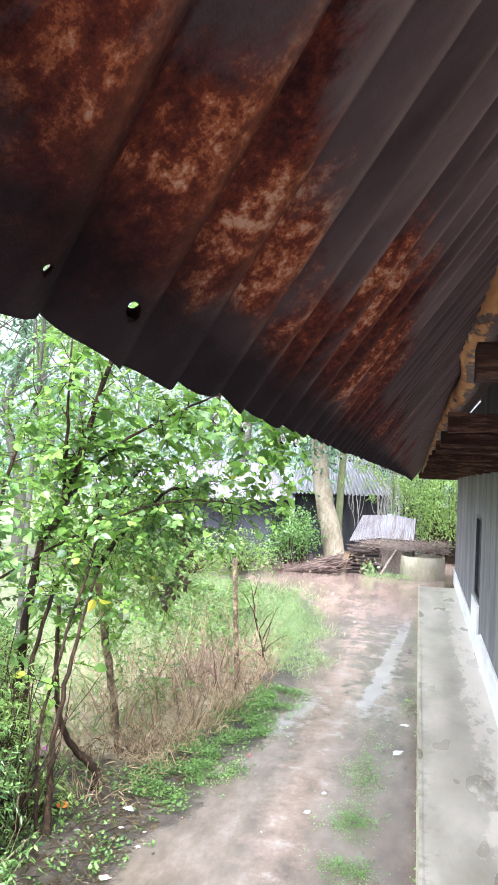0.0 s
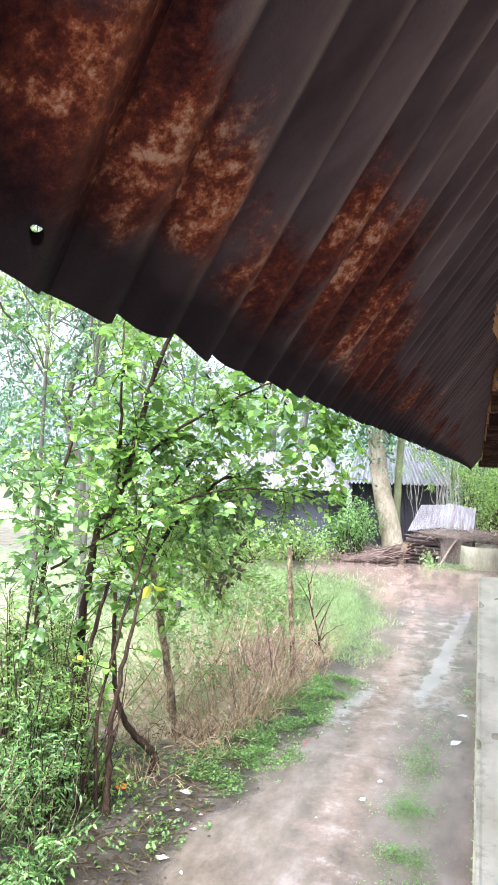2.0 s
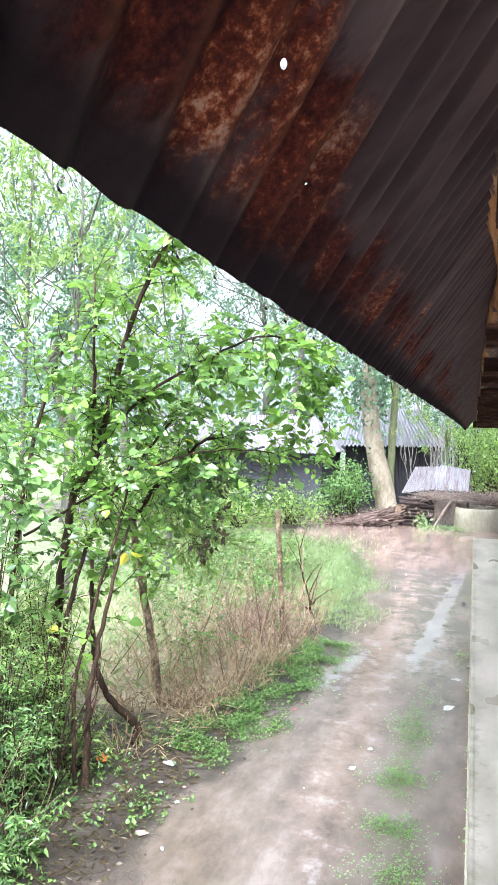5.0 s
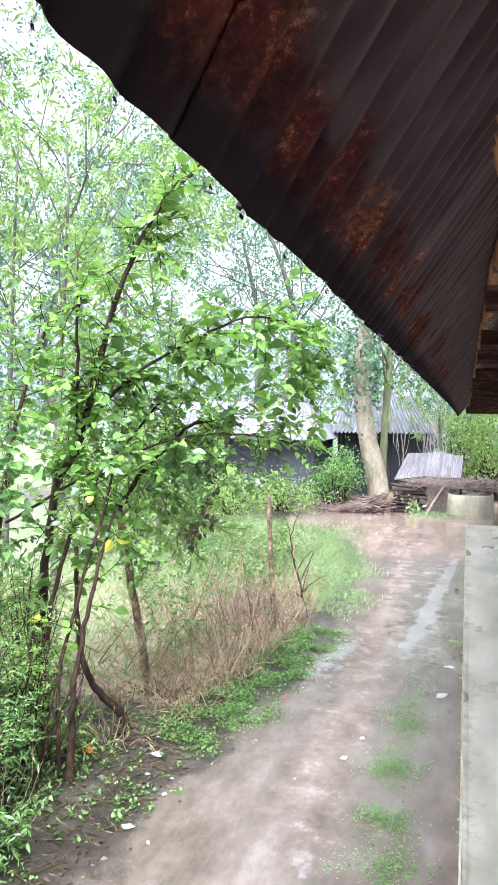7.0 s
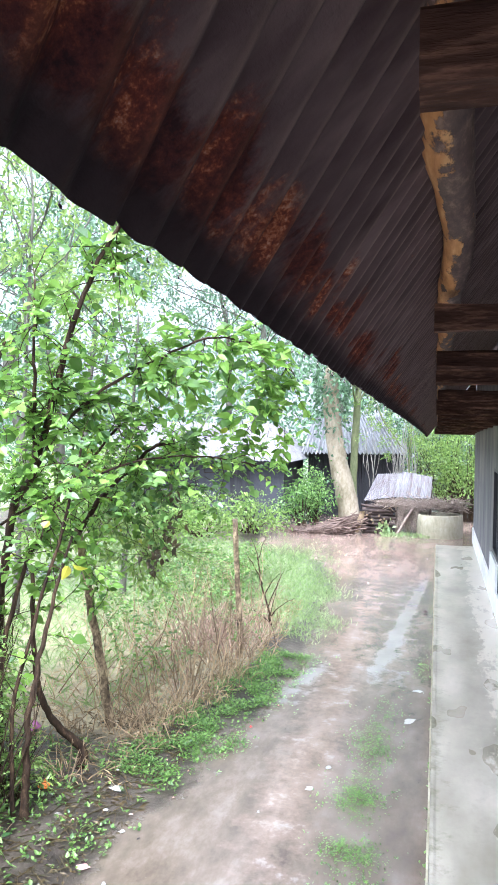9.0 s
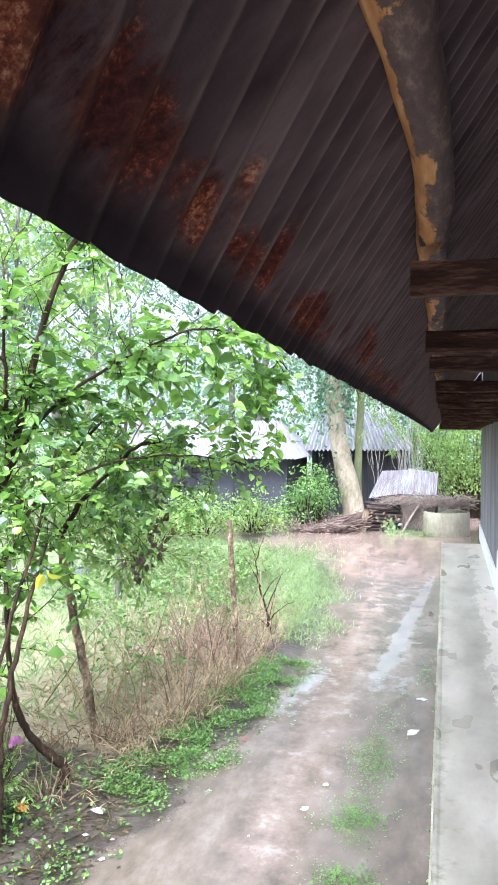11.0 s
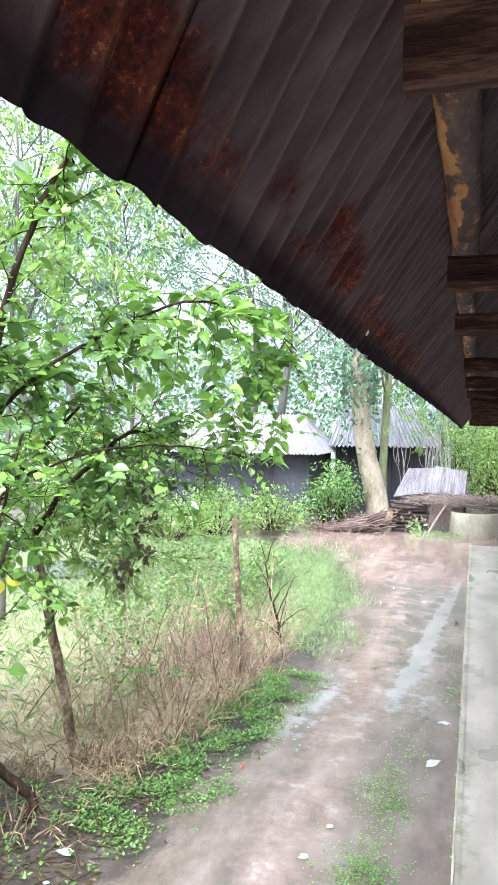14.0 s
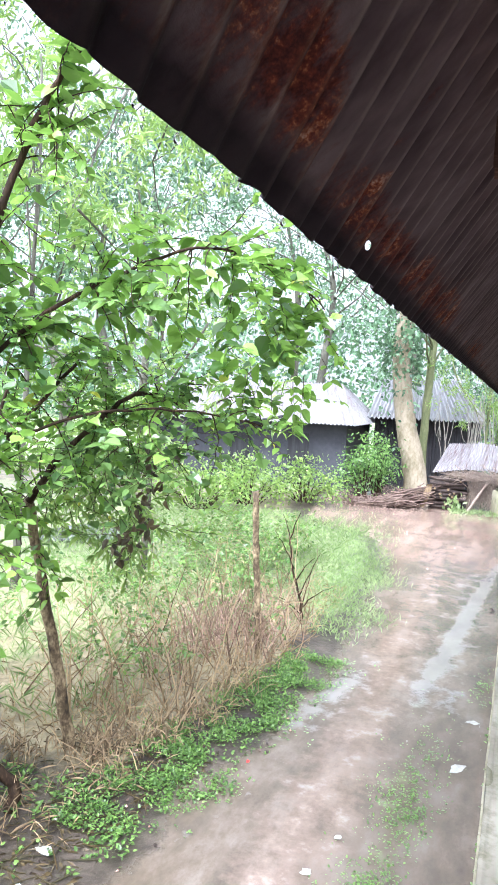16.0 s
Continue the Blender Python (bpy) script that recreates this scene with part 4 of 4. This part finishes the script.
for _ in range(190):
    y = random.uniform(8.3, 16.5) if random.random() < 0.16 else random.uniform(11.0, 16.5)
    x = path_left(y) - (0.7 if y < 11.5 else 1.3) - abs(random.gauss(0, 1.5))
    p = Vector((x, y, 0.02))
    hs = random.uniform(0.5, 1.3)
    line = [p, p + rnd_dir(2) * 0.45 * hs, p + rnd_dir(2) * 0.85 * hs]
    grow_twigs(wood_mist, mist, line, 6, 0.26, 0.055, 0.045, start=0.3, r=0.003)
for _ in range(60):
    y = random.uniform(8.0, 12.5)
    x = path_left(y) - 0.7 - abs(random.gauss(0, 0.9))
    p = Vector((x, y, 0))
    d = rnd_dir(2.2)
    hs = random.uniform(0.6, 1.35)
    q = [p]
    for k in range(5):
        d = (d + rnd_dir(0) * 0.16).normalized()
        q.append(q[-1] + d * hs / 5)
        if k > 1:
            e = (d + rnd_dir(0) * 0.9).normalized()
            wood_mist.tube([q[-1], q[-1] + e * 0.12, q[-1] + (e + rnd_dir(0) * 0.3) * 0.22], (0.004, 0.003, 0.002), 3, False)
    wood_mist.tube(q, taper(6, 0.009, 0.003), 4, False)
put("thin_weeds", mist, WEED, label="thin light green weeds among dry stalks", category="weeds", kind="stuff")
put("thin_weed_stalks", wood_mist, DRY, label="thin weed stalks", category="weeds", kind="stuff")

# stake and bare seedling beside the path
h = Heap()
ln = smooth_line([(-2.55, 10.55, -0.1), (-2.57, 10.5, 0.6), (-2.6, 10.45, 1.2), (-2.63, 10.4, 1.95)], 6, 0.006)
h.tube(ln, [0.038 + 0.012 * noise.noise(Vector((i * 0.9, 0, 0))) for i in range(len(ln))], 8)
put("stake", h, LEANING_STEM, label="upright weathered wooden garden stake", category="stake", smooth=True)
sapling = thing("bare_sapling", "bare dark sapling with thin side twigs", "sapling")
h = Heap()
ln = smooth_line([(-2.45, 12.05, -0.05), (-2.5, 12.0, 0.4), (-2.62, 12.0, 0.8), (-2.66, 12.0, 1.15), (-2.55, 12.0, 1.5)], 5, 0.01)
h.tube(ln, taper(len(ln), 0.022, 0.006), 6)
put("stem", h, BARK, sapling, smooth=True)
for a, b in (((-2.48, 12, 0.25), (-2.1, 12.1, 0.55)), ((-2.56, 12, 0.6), (-2.3, 11.9, 0.95)), ((-2.46, 12, 0.15), (-2.8, 12, 0.35)), ((-2.6, 12, 0.75), (-2.85, 11.9, 1.25)), ((-2.5, 12, 0.4), (-2.25, 12, 1.0)), ((-2.66, 12, 1.1), (-2.8, 12.05, 1.45)), ((-2.47, 12, 0.2), (-2.35, 12, 0.75))):
    h = Heap()
    q = smooth_line([a, Vector(a).lerp(Vector(b), 0.5) + Vector((0, 0, 0.04)), b], 4, 0.01)
    h.tube(q, taper(len(q), 0.01, 0.003), 5)
    put("twig", h, BARK, sapling, smooth=True)


# ---- trees ----
def tree(name, label, base_at, ctrl, r0, r1, bark, leafmat, clumps, leaf_len, per_clump, spread, limbs=7, flat=0.7, slim=1.0, group="trees behind the garden", start=0.5, thick=0.45):
    t = thing(name, label, "tree", group, base_at)
    line = smooth_line(ctrl, 6, r0 * 0.06)
    h = Heap()
    radii = [r0 + (r1 - r0) * (i / (len(line) - 1)) ** 0.7 for i in range(len(line))]
    radii[0] *= 1.25
    h.tube(line, [r * (1 + 0.1 * noise.noise(Vector((i * 0.8, r0 * 9, 2)))) for i, r in enumerate(radii)], 12)
    top = line[-1]
    ends = []
    for _ in range(limbs):
        k = random.randint(int(len(line) * start), len(line) - 1)
        p = line[k]
        d = rnd_dir(1.1)
        q = [p]
        for s in range(4):
            d = (d + rnd_dir(0.1) * 0.4).normalized()
            q.append(q[-1] + d * spread * random.uniform(0.22, 0.36))
        h.tube(q, taper(len(q), radii[k] * thick, 0.02), 6)
        ends += q[2:]
    put("trunk", h, bark, t, smooth=True)
    c = Heap()
    for _ in range(clumps):
        e = random.choice(ends)
        m = e + Vector((random.gauss(0, 0.34), random.gauss(0, 0.34), random.gauss(0, 0.34 * flat))) * spread
        rad = spread * random.uniform(0.06, 0.15)
        for _ in range(per_clump):
            at = m + rnd_dir(0) * rad * random.random() ** 0.5
            c.blade(at, rnd_dir(-0.3), leaf_len * random.uniform(0.6, 1.3), slim * leaf_len * random.uniform(0.3, 0.5))
    put("crown", c, leafmat, t, kind="stuff")
    return t


tree("leaning_tree", "tall tree with thick pale leaning trunk", (-2.93, 26.0, 0), [(0.15, 0, -0.2), (0, 0, 0.8), (-0.4, 0, 2.6), (-0.6, 0, 4.6), (-0.35, 0, 7), (-0.5, 0, 9.5)], 0.42, 0.2, TRUNK, LEAF_FAR, 90, 0.2, 44, 4.5, 9, start=0.74, thick=0.3)
tree("mossy_tree", "slim tree with mossy greenish trunk", (-2.85, 27.0, 0), [(0, 0, -0.2), (0.02, 0, 2), (0.1, 0, 4), (0.3, 0, 8)], 0.17, 0.1, MOSSY, LEAF_FAR, 60, 0.19, 40, 4.0, 7, start=0.62, thick=0.3)
for bx, by, hh, sp, cl in ((-11.5, 20, 7.5, 4.2, 100), (-12.5, 24, 10, 5.5, 105), (-7.6, 31, 11, 5.5, 110), (-5.0, 38, 10, 5.5, 100), (-16, 33, 12, 6.5, 90), (-10.5, 37, 12, 6.5, 100), (7.5, 34, 7, 4, 60), (-15, 15, 9, 5, 80)):
    tree("garden_tree", "leafy green tree behind the garden", (bx, by, 0), [(0, 0, -0.2), (random.uniform(-.4, .4), 0, hh * 0.3), (random.uniform(-.6, .6), 0, hh * 0.65), (random.uniform(-.8, .8), 0, hh)], 0.26, 0.06, GREY_BARK, LEAF_FAR, int(cl * 1.5), 0.18, 56, sp, 13, thick=0.26)
for bx, by, hh, sp in ((-6.6, 11.5, 6.8, 2.6), (-5.6, 13.5, 5.2, 2.2), (-8.2, 12.5, 8.0, 3.0)):
    tree("feathery_tree", "young tree with feathery yellow-green leaves", (bx, by, 0), [(0, 0, -0.2), (0.1, 0, hh * 0.4), (0.25, 0, hh)], 0.07, 0.02, GREY_BARK, LEAF_LIGHT, 75, 0.2, 34, sp, 9, slim=0.55, thick=0.3)

tree("feathery_tree", "young tree with feathery pale leaves before the shed", (-0.9, 27.3, 0), [(0, 0, -0.2), (-0.05, 0, 2.0), (0.1, 0, 4.4)], 0.06, 0.02, MOSSY, LEAF_LIGHT, 110, 0.13, 40, 2.0, 9, slim=0.6, thick=0.4)

vine = Heap()
for _ in range(900):
    k = abs(random.gauss(0, 0.9))
    a = random.uniform(0, 6.28)
    vine.blade(Vector((-3.5 + 0.55 * math.cos(a), 26.0 + 0.5 * math.sin(a), 4.3 + random.gauss(0, 0.8))), rnd_dir(-0.6), random.uniform(0.1, 0.22), 0.09)
put("climbing_vine", vine, LEAF_FAR, label="green creeper leaves clinging round the pale trunk", category="creeper", kind="stuff")


def bush(bx, by, r, hgt, n, mat, size, label):
    b = thing("bush", label, "bush", "bushes", (bx, by, 0))
    st, lf = Heap(), Heap()
    for _ in range(n):
        a = random.uniform(0, 6.28)
        q = r * random.random() ** 0.5
        top = Vector((math.cos(a) * q, math.sin(a) * q, hgt * random.uniform(0.35, 1.1) * (1 - 0.4 * (q / r) ** 2)))
        st.tube([(top.x * 0.2, top.y * 0.2, 0), top * 0.6 + Vector((0, 0, 0.1)), top], (0.02, 0.012, 0.005), 4, False)
        for _ in range(60):
            lf.blade(top + Vector((random.gauss(0, 0.24), random.gauss(0, 0.24), random.gauss(0, 0.22))), rnd_dir(0.1), size * random.uniform(0.6, 1.3), size * 0.45)
    put("stalk_growth", st, BARK, b, kind="stuff")
    put("foliage", lf, mat, b, kind="stuff")


for bx, by, r, hgt, n in ((-4.2, 24.6, 0.6, 1.5, 22), (-3.9, 25.2, 0.5, 1.9, 22), (-5.4, 22.5, 0.9, 1.0, 24), (-6.5, 21, 1.1, 1.2, 30), (1.2, 28.5, 1.3, 3.4, 80), (0.4, 30.5, 1.5, 3.8, 80), (2.8, 30, 1.6, 4.0, 80), (-0.6, 33.5, 1.2, 4.6, 50), (0.9, 34, 1.3, 5.2, 50), (-2.2, 34, 1.3, 5.0, 40), (-7.3, 19.5, 1.2, 1.0, 26), (-10.5, 22, 1.5, 1.5, 34)):
    bush(bx, by, r, hgt, n, LEAF_FAR if by > 31 else LEAF_SMALL if by > 24 and bx < 0 else LEAF_LIGHT, 0.12, "leafy green bush beside the back yard")
far = Heap()
for _ in range(52000):
    x = random.uniform(-60, 45)
    y = random.uniform(48, 62)
    z = abs(random.gauss(0, 7.5)) + 0.2
    if noise.noise(Vector((x * 0.12, 0, z * 0.12))) > -0.1 or z < 4:
        far.blade(Vector((x, y, z)), rnd_dir(0), random.uniform(0.25, 0.55), 0.24)
put("backdrop", far, LEAF_FAR, label="distant green woodland behind the houses", category="woods", kind="stuff")


# ---- houses at the back ----
def corrugated(name, parent, a, b, c, d, waves, mat, amp=0.03, label="", **tags):
    """A corrugated sheet over the four corners a, b (eave) and c, d (ridge, above b and a)."""
    a, b, c, d = map(Vector, (a, b, c, d))
    nrm = (b - a).cross(d - a).normalized()
    h = Heap()
    n = waves * 6
    for s in (0, 1):
        for i in range(n + 1):
            t = i / n
            off = nrm * (amp * math.sin(2 * math.pi * waves * t) + (0.012 if s else 0))
            jag = (d - a).normalized() * (0.03 * noise.noise(Vector((t * waves, 0, 1))))
            h.v += [a.lerp(b, t) + off + jag, d.lerp(c, t) + off]
    m = 2 * (n + 1)
    for i in range(n):
        p = 2 * i
        h.f += [(p, p + 2, p + 3, p + 1), (m + p, m + p + 1, m + p + 3, m + p + 2), (p, m + p, m + p + 2, p + 2)]
    return put(name, h, mat, parent, label, **tags)


cottage = thing("cottage", "small cottage with pale tin roof and dark walls", "house", at=(-8.2, 26, 0))
for lo, hi in (((-3.6, 0, -0.1), (3.1, 0.25, 2.05)), ((2.85, 0.25, -0.1), (3.1, 3.8, 2.05)), ((-3.6, 0.25, -0.1), (-3.35, 3.8, 2.05)), ((-3.35, 3.55, -0.1), (2.85, 3.8, 2.05))):
    h = Heap()
    h.box(lo, hi)
    put("wall", h, MUDWALL, cottage)
for dx in (1.2, -0.8):
    door = Heap()
    door.box((dx, -0.03, 0), (dx + 0.7, 0.01, 1.72))
    put("door", door, BOARD, cottage, "dark plank door")
corrugated("roof_sheet", cottage, (-4.0, -0.55, 2.0), (3.5, -0.55, 2.08), (2.4, 1.9, 3.35), (-4.0, 1.9, 3.35), 60, TIN_OLD, 0.022)
corrugated("roof_sheet", cottage, (3.5, -0.55, 2.08), (3.5, 4.3, 2.08), (2.4, 1.9, 3.37), (2.4, 1.9, 3.36), 20, TIN_OLD, 0.02)
corrugated("roof_sheet", cottage, (3.5, 4.3, 2.08), (-4.0, 4.3, 2.0), (-4.0, 1.9, 3.35), (2.4, 1.9, 3.35), 30, TIN_OLD, 0.02)
h = Heap()
h.tube([(0.4, -0.7, 2.05), (1.2, -0.6, 2.25)], (0.05, 0.04), 6)
put("rafter_end", h, BOARD, cottage)

shed = thing("shed", "long shed with grey corrugated roof and black plank walls", "shed", at=(-2.4, 28.6, 0))
for i in range(33):
    x = -2.3 + i * 0.1
    h = Heap()
    h.box((x, 0.0, -0.05), (x + random.uniform(0.075, 0.095), 0.04, random.uniform(2.25, 2.4)), 0.006)
    put("plank", h, BOARD, shed)
for lo, hi in (((-2.3, 0.06, -0.05), (1.0, 0.12, 2.3)), ((-2.3, 0.12, -0.05), (-2.2, 4.5, 2.3)), ((0.9, 0.12, -0.05), (1.0, 4.5, 2.3))):
    h = Heap()
    h.box(lo, hi)
    put("wall", h, BOARD, shed)
corrugated("roof_sheet", shed, (-2.5, -0.5, 2.28), (1.2, -0.5, 2.34), (0.1, 2.4, 3.7), (-2.5, 2.4, 3.65), 25, TIN, 0.042)
corrugated("roof_sheet", shed, (1.2, -0.5, 2.34), (1.2, 5.2, 2.34), (0.1, 2.4, 3.72), (0.1, 2.4, 3.71), 26, TIN, 0.04)

# ---- wood store, well ring, brushwood ----
store = thing("firewood_stack", "stack of dark firewood under loose tin sheets", "firewood", at=(-1.7, 24.5, 0))
for row in range(8):
    for j in range(3):
        # most billets lie along the stack
        z = 0.055 + row * 0.108 + random.uniform(-0.012, 0.012)
        y = -0.36 + j * 0.15 + random.uniform(-0.05, 0.05)
        x0, x1 = -0.52 + random.uniform(-0.12, 0.14), 0.42 + random.uniform(-0.2, 0.1)
        r = random.uniform(0.034, 0.058)
        h = Heap()
        h.tube([(x0, y, z + random.uniform(-0.03, 0.03)), ((x0 + x1) / 2, y + random.uniform(-0.04, 0.04), z), (x1, y, z + random.uniform(-0.03, 0.03))], (r, r * 1.08, r * 0.9), 8)
        put("log", h, LOG, store)
for _ in range(11):
    # short ones thrust in crosswise show their sawn ends
    p = Vector((random.uniform(-0.45, 0.4), -0.52 + random.uniform(-0.05, 0.05), random.uniform(0.12, 0.88)))
    d = Vector((random.gauss(0, 0.12), 1, random.gauss(0, 0.04))).normalized()
    r = random.uniform(0.03, 0.05)
    h = Heap()
    h.tube([p, p + d * 0.25, p + d * 0.5], (r, r * 1.05, r), 8)
    log = put("log", h, LOG, store)
    h = Heap()
    h.tube([p - d * 0.004, p - d * 0.001], (r * 0.82, r * 0.86), 8)
    put("cut_end", h, POST, log, "pale sawn end")
for x, y in ((-0.45, -0.1), (1.5, -0.1), (-0.2, 0.72), (1.5, 0.72)):
    h = Heap()
    h.tube([(x, y, -0.1), (x + 0.02, y, 1.0 if y < 0 else 1.7)], (0.05, 0.04), 7)
    put("post", h, LOG, store)
corrugated("tin_sheet", store, (-0.5, -0.2, 0.97), (0.50, -0.2, 1.13), (0.68, 0.7, 1.81), (-0.16, 0.7, 1.76), 13, SCRAP_TIN, 0.016)
corrugated("tin_sheet", store, (0.50, -0.12, 1.12), (1.52, -0.1, 1.09), (1.56, 0.7, 1.72), (0.63, 0.68, 1.86), 13, SCRAP_TIN, 0.016)

brush = Heap()
for _ in range(330):
    # branches thrown down fanwise, thick ends up against the firewood
    u = random.random() ** 0.8
    x = -2.25 - 1.75 * u + random.gauss(0, 0.08)
    y = random.gauss(23.85, 0.3)
    top = max(0.06, 0.62 * (1 - u) ** 1.1)
    z = random.uniform(0.03, top)
    l = random.uniform(0.2, 0.55)
    p = Vector((x, y, z))
    d = Vector((1, random.gauss(0, 0.35), random.gauss(0.32 * (1 - 0.5 * u), 0.22))).normalized()
    a, c = p - d * l, p + d * l
    a.z, c.z = max(0.015, a.z), max(0.02, c.z)
    r = random.choice((0.01, 0.014, 0.018, 0.026))
    brush.tube([a, p + Vector((0, 0, random.uniform(0, 0.05))), c], (r * 0.6, r, r * 0.8), 5, False)
for _ in range(500):
    brush.blade(Vector((random.gauss(-3.7, 0.6), random.gauss(23.7, 0.35), random.uniform(0.01, 0.06))), rnd_dir(0.05), random.uniform(0.1, 0.3), 0.05)
put("brushwood_heap", brush, STICK, label="heap of dead branches and palm stalks on the ground", category="brushwood", kind="stuff")
brush = Heap()
for _ in range(420):
    x, y = random.uniform(-1.65, 0.75), random.gauss(24.35, 0.22)
    z = 0.84 + random.uniform(0, 0.2 + 0.14 * noise.noise(Vector((x * 2.2, 0, 4)))) - 0.08 * max(0, x)
    a = random.gauss(0.0, 0.8)
    l = random.uniform(0.15, 0.55)
    p = Vector((x, y, z))
    d = Vector((math.cos(a), math.sin(a) * 0.5, random.gauss(0, 0.26)))
    brush.tube([p - d * l, p + rnd_dir(0) * 0.06, p + d * l], (0.010, 0.011, 0.005), 4, False)
for _ in range(120):
    # twigs standing and hanging under the pile
    x, y = random.uniform(-1.15, -0.5), random.gauss(24.25, 0.12)
    brush.tube([(x + random.gauss(0, 0.12), y, random.uniform(0.0, 0.3)), (x, y, 0.55), (x + random.gauss(0, 0.1), y, random.uniform(0.85, 1.0))], (0.008, 0.011, 0.008), 4, False)
brush.tube([(-1.15, 23.8, 0.02), (-0.93, 23.95, 0.42), (-0.66, 24.12, 0.86)], (0.042, 0.042, 0.036), 7)
for x0, x1 in ((-0.55, -0.5), (0.72, 0.75), (-1.2, -1.22)):
    brush.tube([(x0, 24.5, -0.05), (x1, 24.45, 0.95)], (0.04, 0.035), 6)
put("twig_pile", brush, TWIG, label="pile of thin twigs propped on poles", category="twigs", kind="stuff")
h = Heap()
for k in range(7):
    t = k / 6
    c = Vector((-2.36 + 0.17 * t, 23.72 + 0.05 * t, 0.03 + 0.66 * t))
    wd = 0.085 * (0.55 + 1.2 * t * (1.25 - t))
    h.v += [c + Vector((-wd, 0.03, 0)), c + Vector((0, -0.01, 0)), c + Vector((wd, 0.03, 0)), c + Vector((wd, 0.042, 0)), c + Vector((0, 0.002, 0)), c + Vector((-wd, 0.042, 0))]
for k in range(6):
    for i in range(6):
        h.f.append((6 * k + i, 6 * k + (i + 1) % 6, 6 * k + 6 + (i + 1) % 6, 6 * k + 6 + i))
h.f += [tuple(range(6)), tuple(range(41, 35, -1))]
put("palm_sheath", h, POST, label="dry pale palm leaf sheath leaning on branches", category="palm leaf", smooth=True)
strings = Heap()
for _ in range(34):
    x, y = random.uniform(-2.5, -0.7), random.uniform(26.6, 27.6)
    z0, z1 = random.uniform(2.2, 3.4), random.uniform(0.9, 1.9)
    pt = [Vector((x + random.gauss(0, 0.015) + 0.06 * math.sin(k * 0.7 + x * 9), y, z0 + (z1 - z0) * k / 5)) for k in range(6)]
    strings.tube(pt, [0.011] * 6, 4, False)
put("hanging_creeper", strings, VINE, label="pale dry creeper strings hanging before the black shed", category="creeper", kind="stuff")
well = Heap()
ro, ri, hw = 0.68, 0.6, 0.66
seg = 48
prof = ((ro, -0.1), (ro * 1.01, 0.3), (ro, hw - 0.02), (ro - 0.02, hw), (ri + 0.02, hw), (ri, hw - 0.02), (ri, 0.02))
for i in range(seg):
    a = 2 * math.pi * i / seg
    for r, z in prof:
        n = 1 + 0.012 * noise.noise(Vector((math.cos(a) * 2, math.sin(a) * 2, z * 2)))
        well.v.append(Vector((r * n * math.cos(a), r * n * math.sin(a), z)))
np_ = len(prof)
for i in range(seg):
    for k in range(np_ - 1):
        a, b = i * np_ + k, ((i + 1) % seg) * np_ + k
        well.f.append((a, b, b + 1, a + 1))
well.f.append(tuple(i * np_ + np_ - 1 for i in range(seg)))
ob = put("well_ring", well, RING, label="pale mossy concrete well ring on bare earth", category="well", smooth=True)
ob.location = (0.105, 24.25, 0)
sc = Heap()
for _ in range(40):
    sc.blade(Vector((random.gauss(-1.55, 0.13), 23.75 + random.gauss(0, 0.1), random.uniform(0.05, 0.45))), rnd_dir(0.2), 0.16, 0.09)
for _ in range(300):
    sc.blade(Vector((random.uniform(-1.6, -0.2), 23.7 + random.gauss(0, 0.25), 0.0)), rnd_dir(1.0), 0.16, 0.03)
put("weed_clump", sc, GRASS, label="green weeds at the foot of the firewood", category="weeds", kind="stuff")


# ---- litter ----
def scrap(name, label, mat, x, y, size, thick=0.015, lift=0.0):
    """A crumpled scrap lying on the ground."""
    h = Heap()
    n = 9
    h.v.append(Vector((0, 0, thick)))
    for ring, f in enumerate((0.55, 1.0)):
        for i in range(n):
            a = 2 * math.pi * i / n
            r = 0.75 * size * f * random.uniform(0.55, 1.15)
            h.v.append(Vector((r * math.cos(a), r * 0.7 * math.sin(a), thick * random.uniform(0.2, 1.6) * (1.2 - f) + 0.004)))
    for i in range(n):
        j = (i + 1) % n
        h.f += [(0, 1 + i, 1 + j), (1 + i, 1 + n + i, 1 + n + j, 1 + j)]
    ob = put(name, h, mat, label=label, category="litter", group="litter on the path")
    ob.matrix_basis = pose(x, y, height(x, y) + 0.004 + lift, 0, 0, random.uniform(0, 360))
    return ob


LITTER = [
    ("paper_scrap", "crumpled white paper scrap on wet mud", PAPER, -2.63, 6.59, 0.10, 0.03),
    ("paper_scrap", "flattened white paper scrap on the path", PAPER, -0.16, 10.0, 0.11, 0.01),
    ("plastic_scrap", "thin pale plastic scrap on the path", PAPER, -0.23, 9.03, 0.15, 0.01),
    ("dry_leaf", "pale dry leaf on the wet path", PAPER, -1.03, 7.16, 0.06, 0.02),
    ("dry_leaf", "pale dry leaf on the wet path", PAPER, -0.93, 7.61, 0.05, 0.03),
    ("red_scrap", "small red plastic scrap on the path", RED, -1.86, 8.34, 0.035, 0.02),
    ("orange_scrap", "crumpled orange wrapper beside the shrub stems", ORANGE, -3.22, 6.42, 0.11, 0.07),
    ("pink_scrap", "torn pink paper scrap on the mud", PINK, -2.4, 5.51, 0.08, 0.02),
    ("purple_scrap", "crumpled purple wrapper under the shrub", PURPLE, -3.95, 7.5, 0.14, 0.10),
    ("earth_clod", "dark clod of earth at the path edge", LOG, -0.14, 14.1, 0.08, 0.06),
    ("white_pebble", "small white pebble on the path", PAPER, -1.37, 6.61, 0.02, 0.015),
]
for _ in range(60):
    ly = random.uniform(5.0, 9.5)
    LITTER.append(("leaf_litter", "small fallen leaf fragment on the mud", random.choice((PAPER, STICK, STICK, LOG, LOG, PINK)), path_left(ly) - random.uniform(-0.25, 0.9), ly, random.uniform(0.015, 0.045), 0.015))
for q in LITTER:
    scrap(*q)
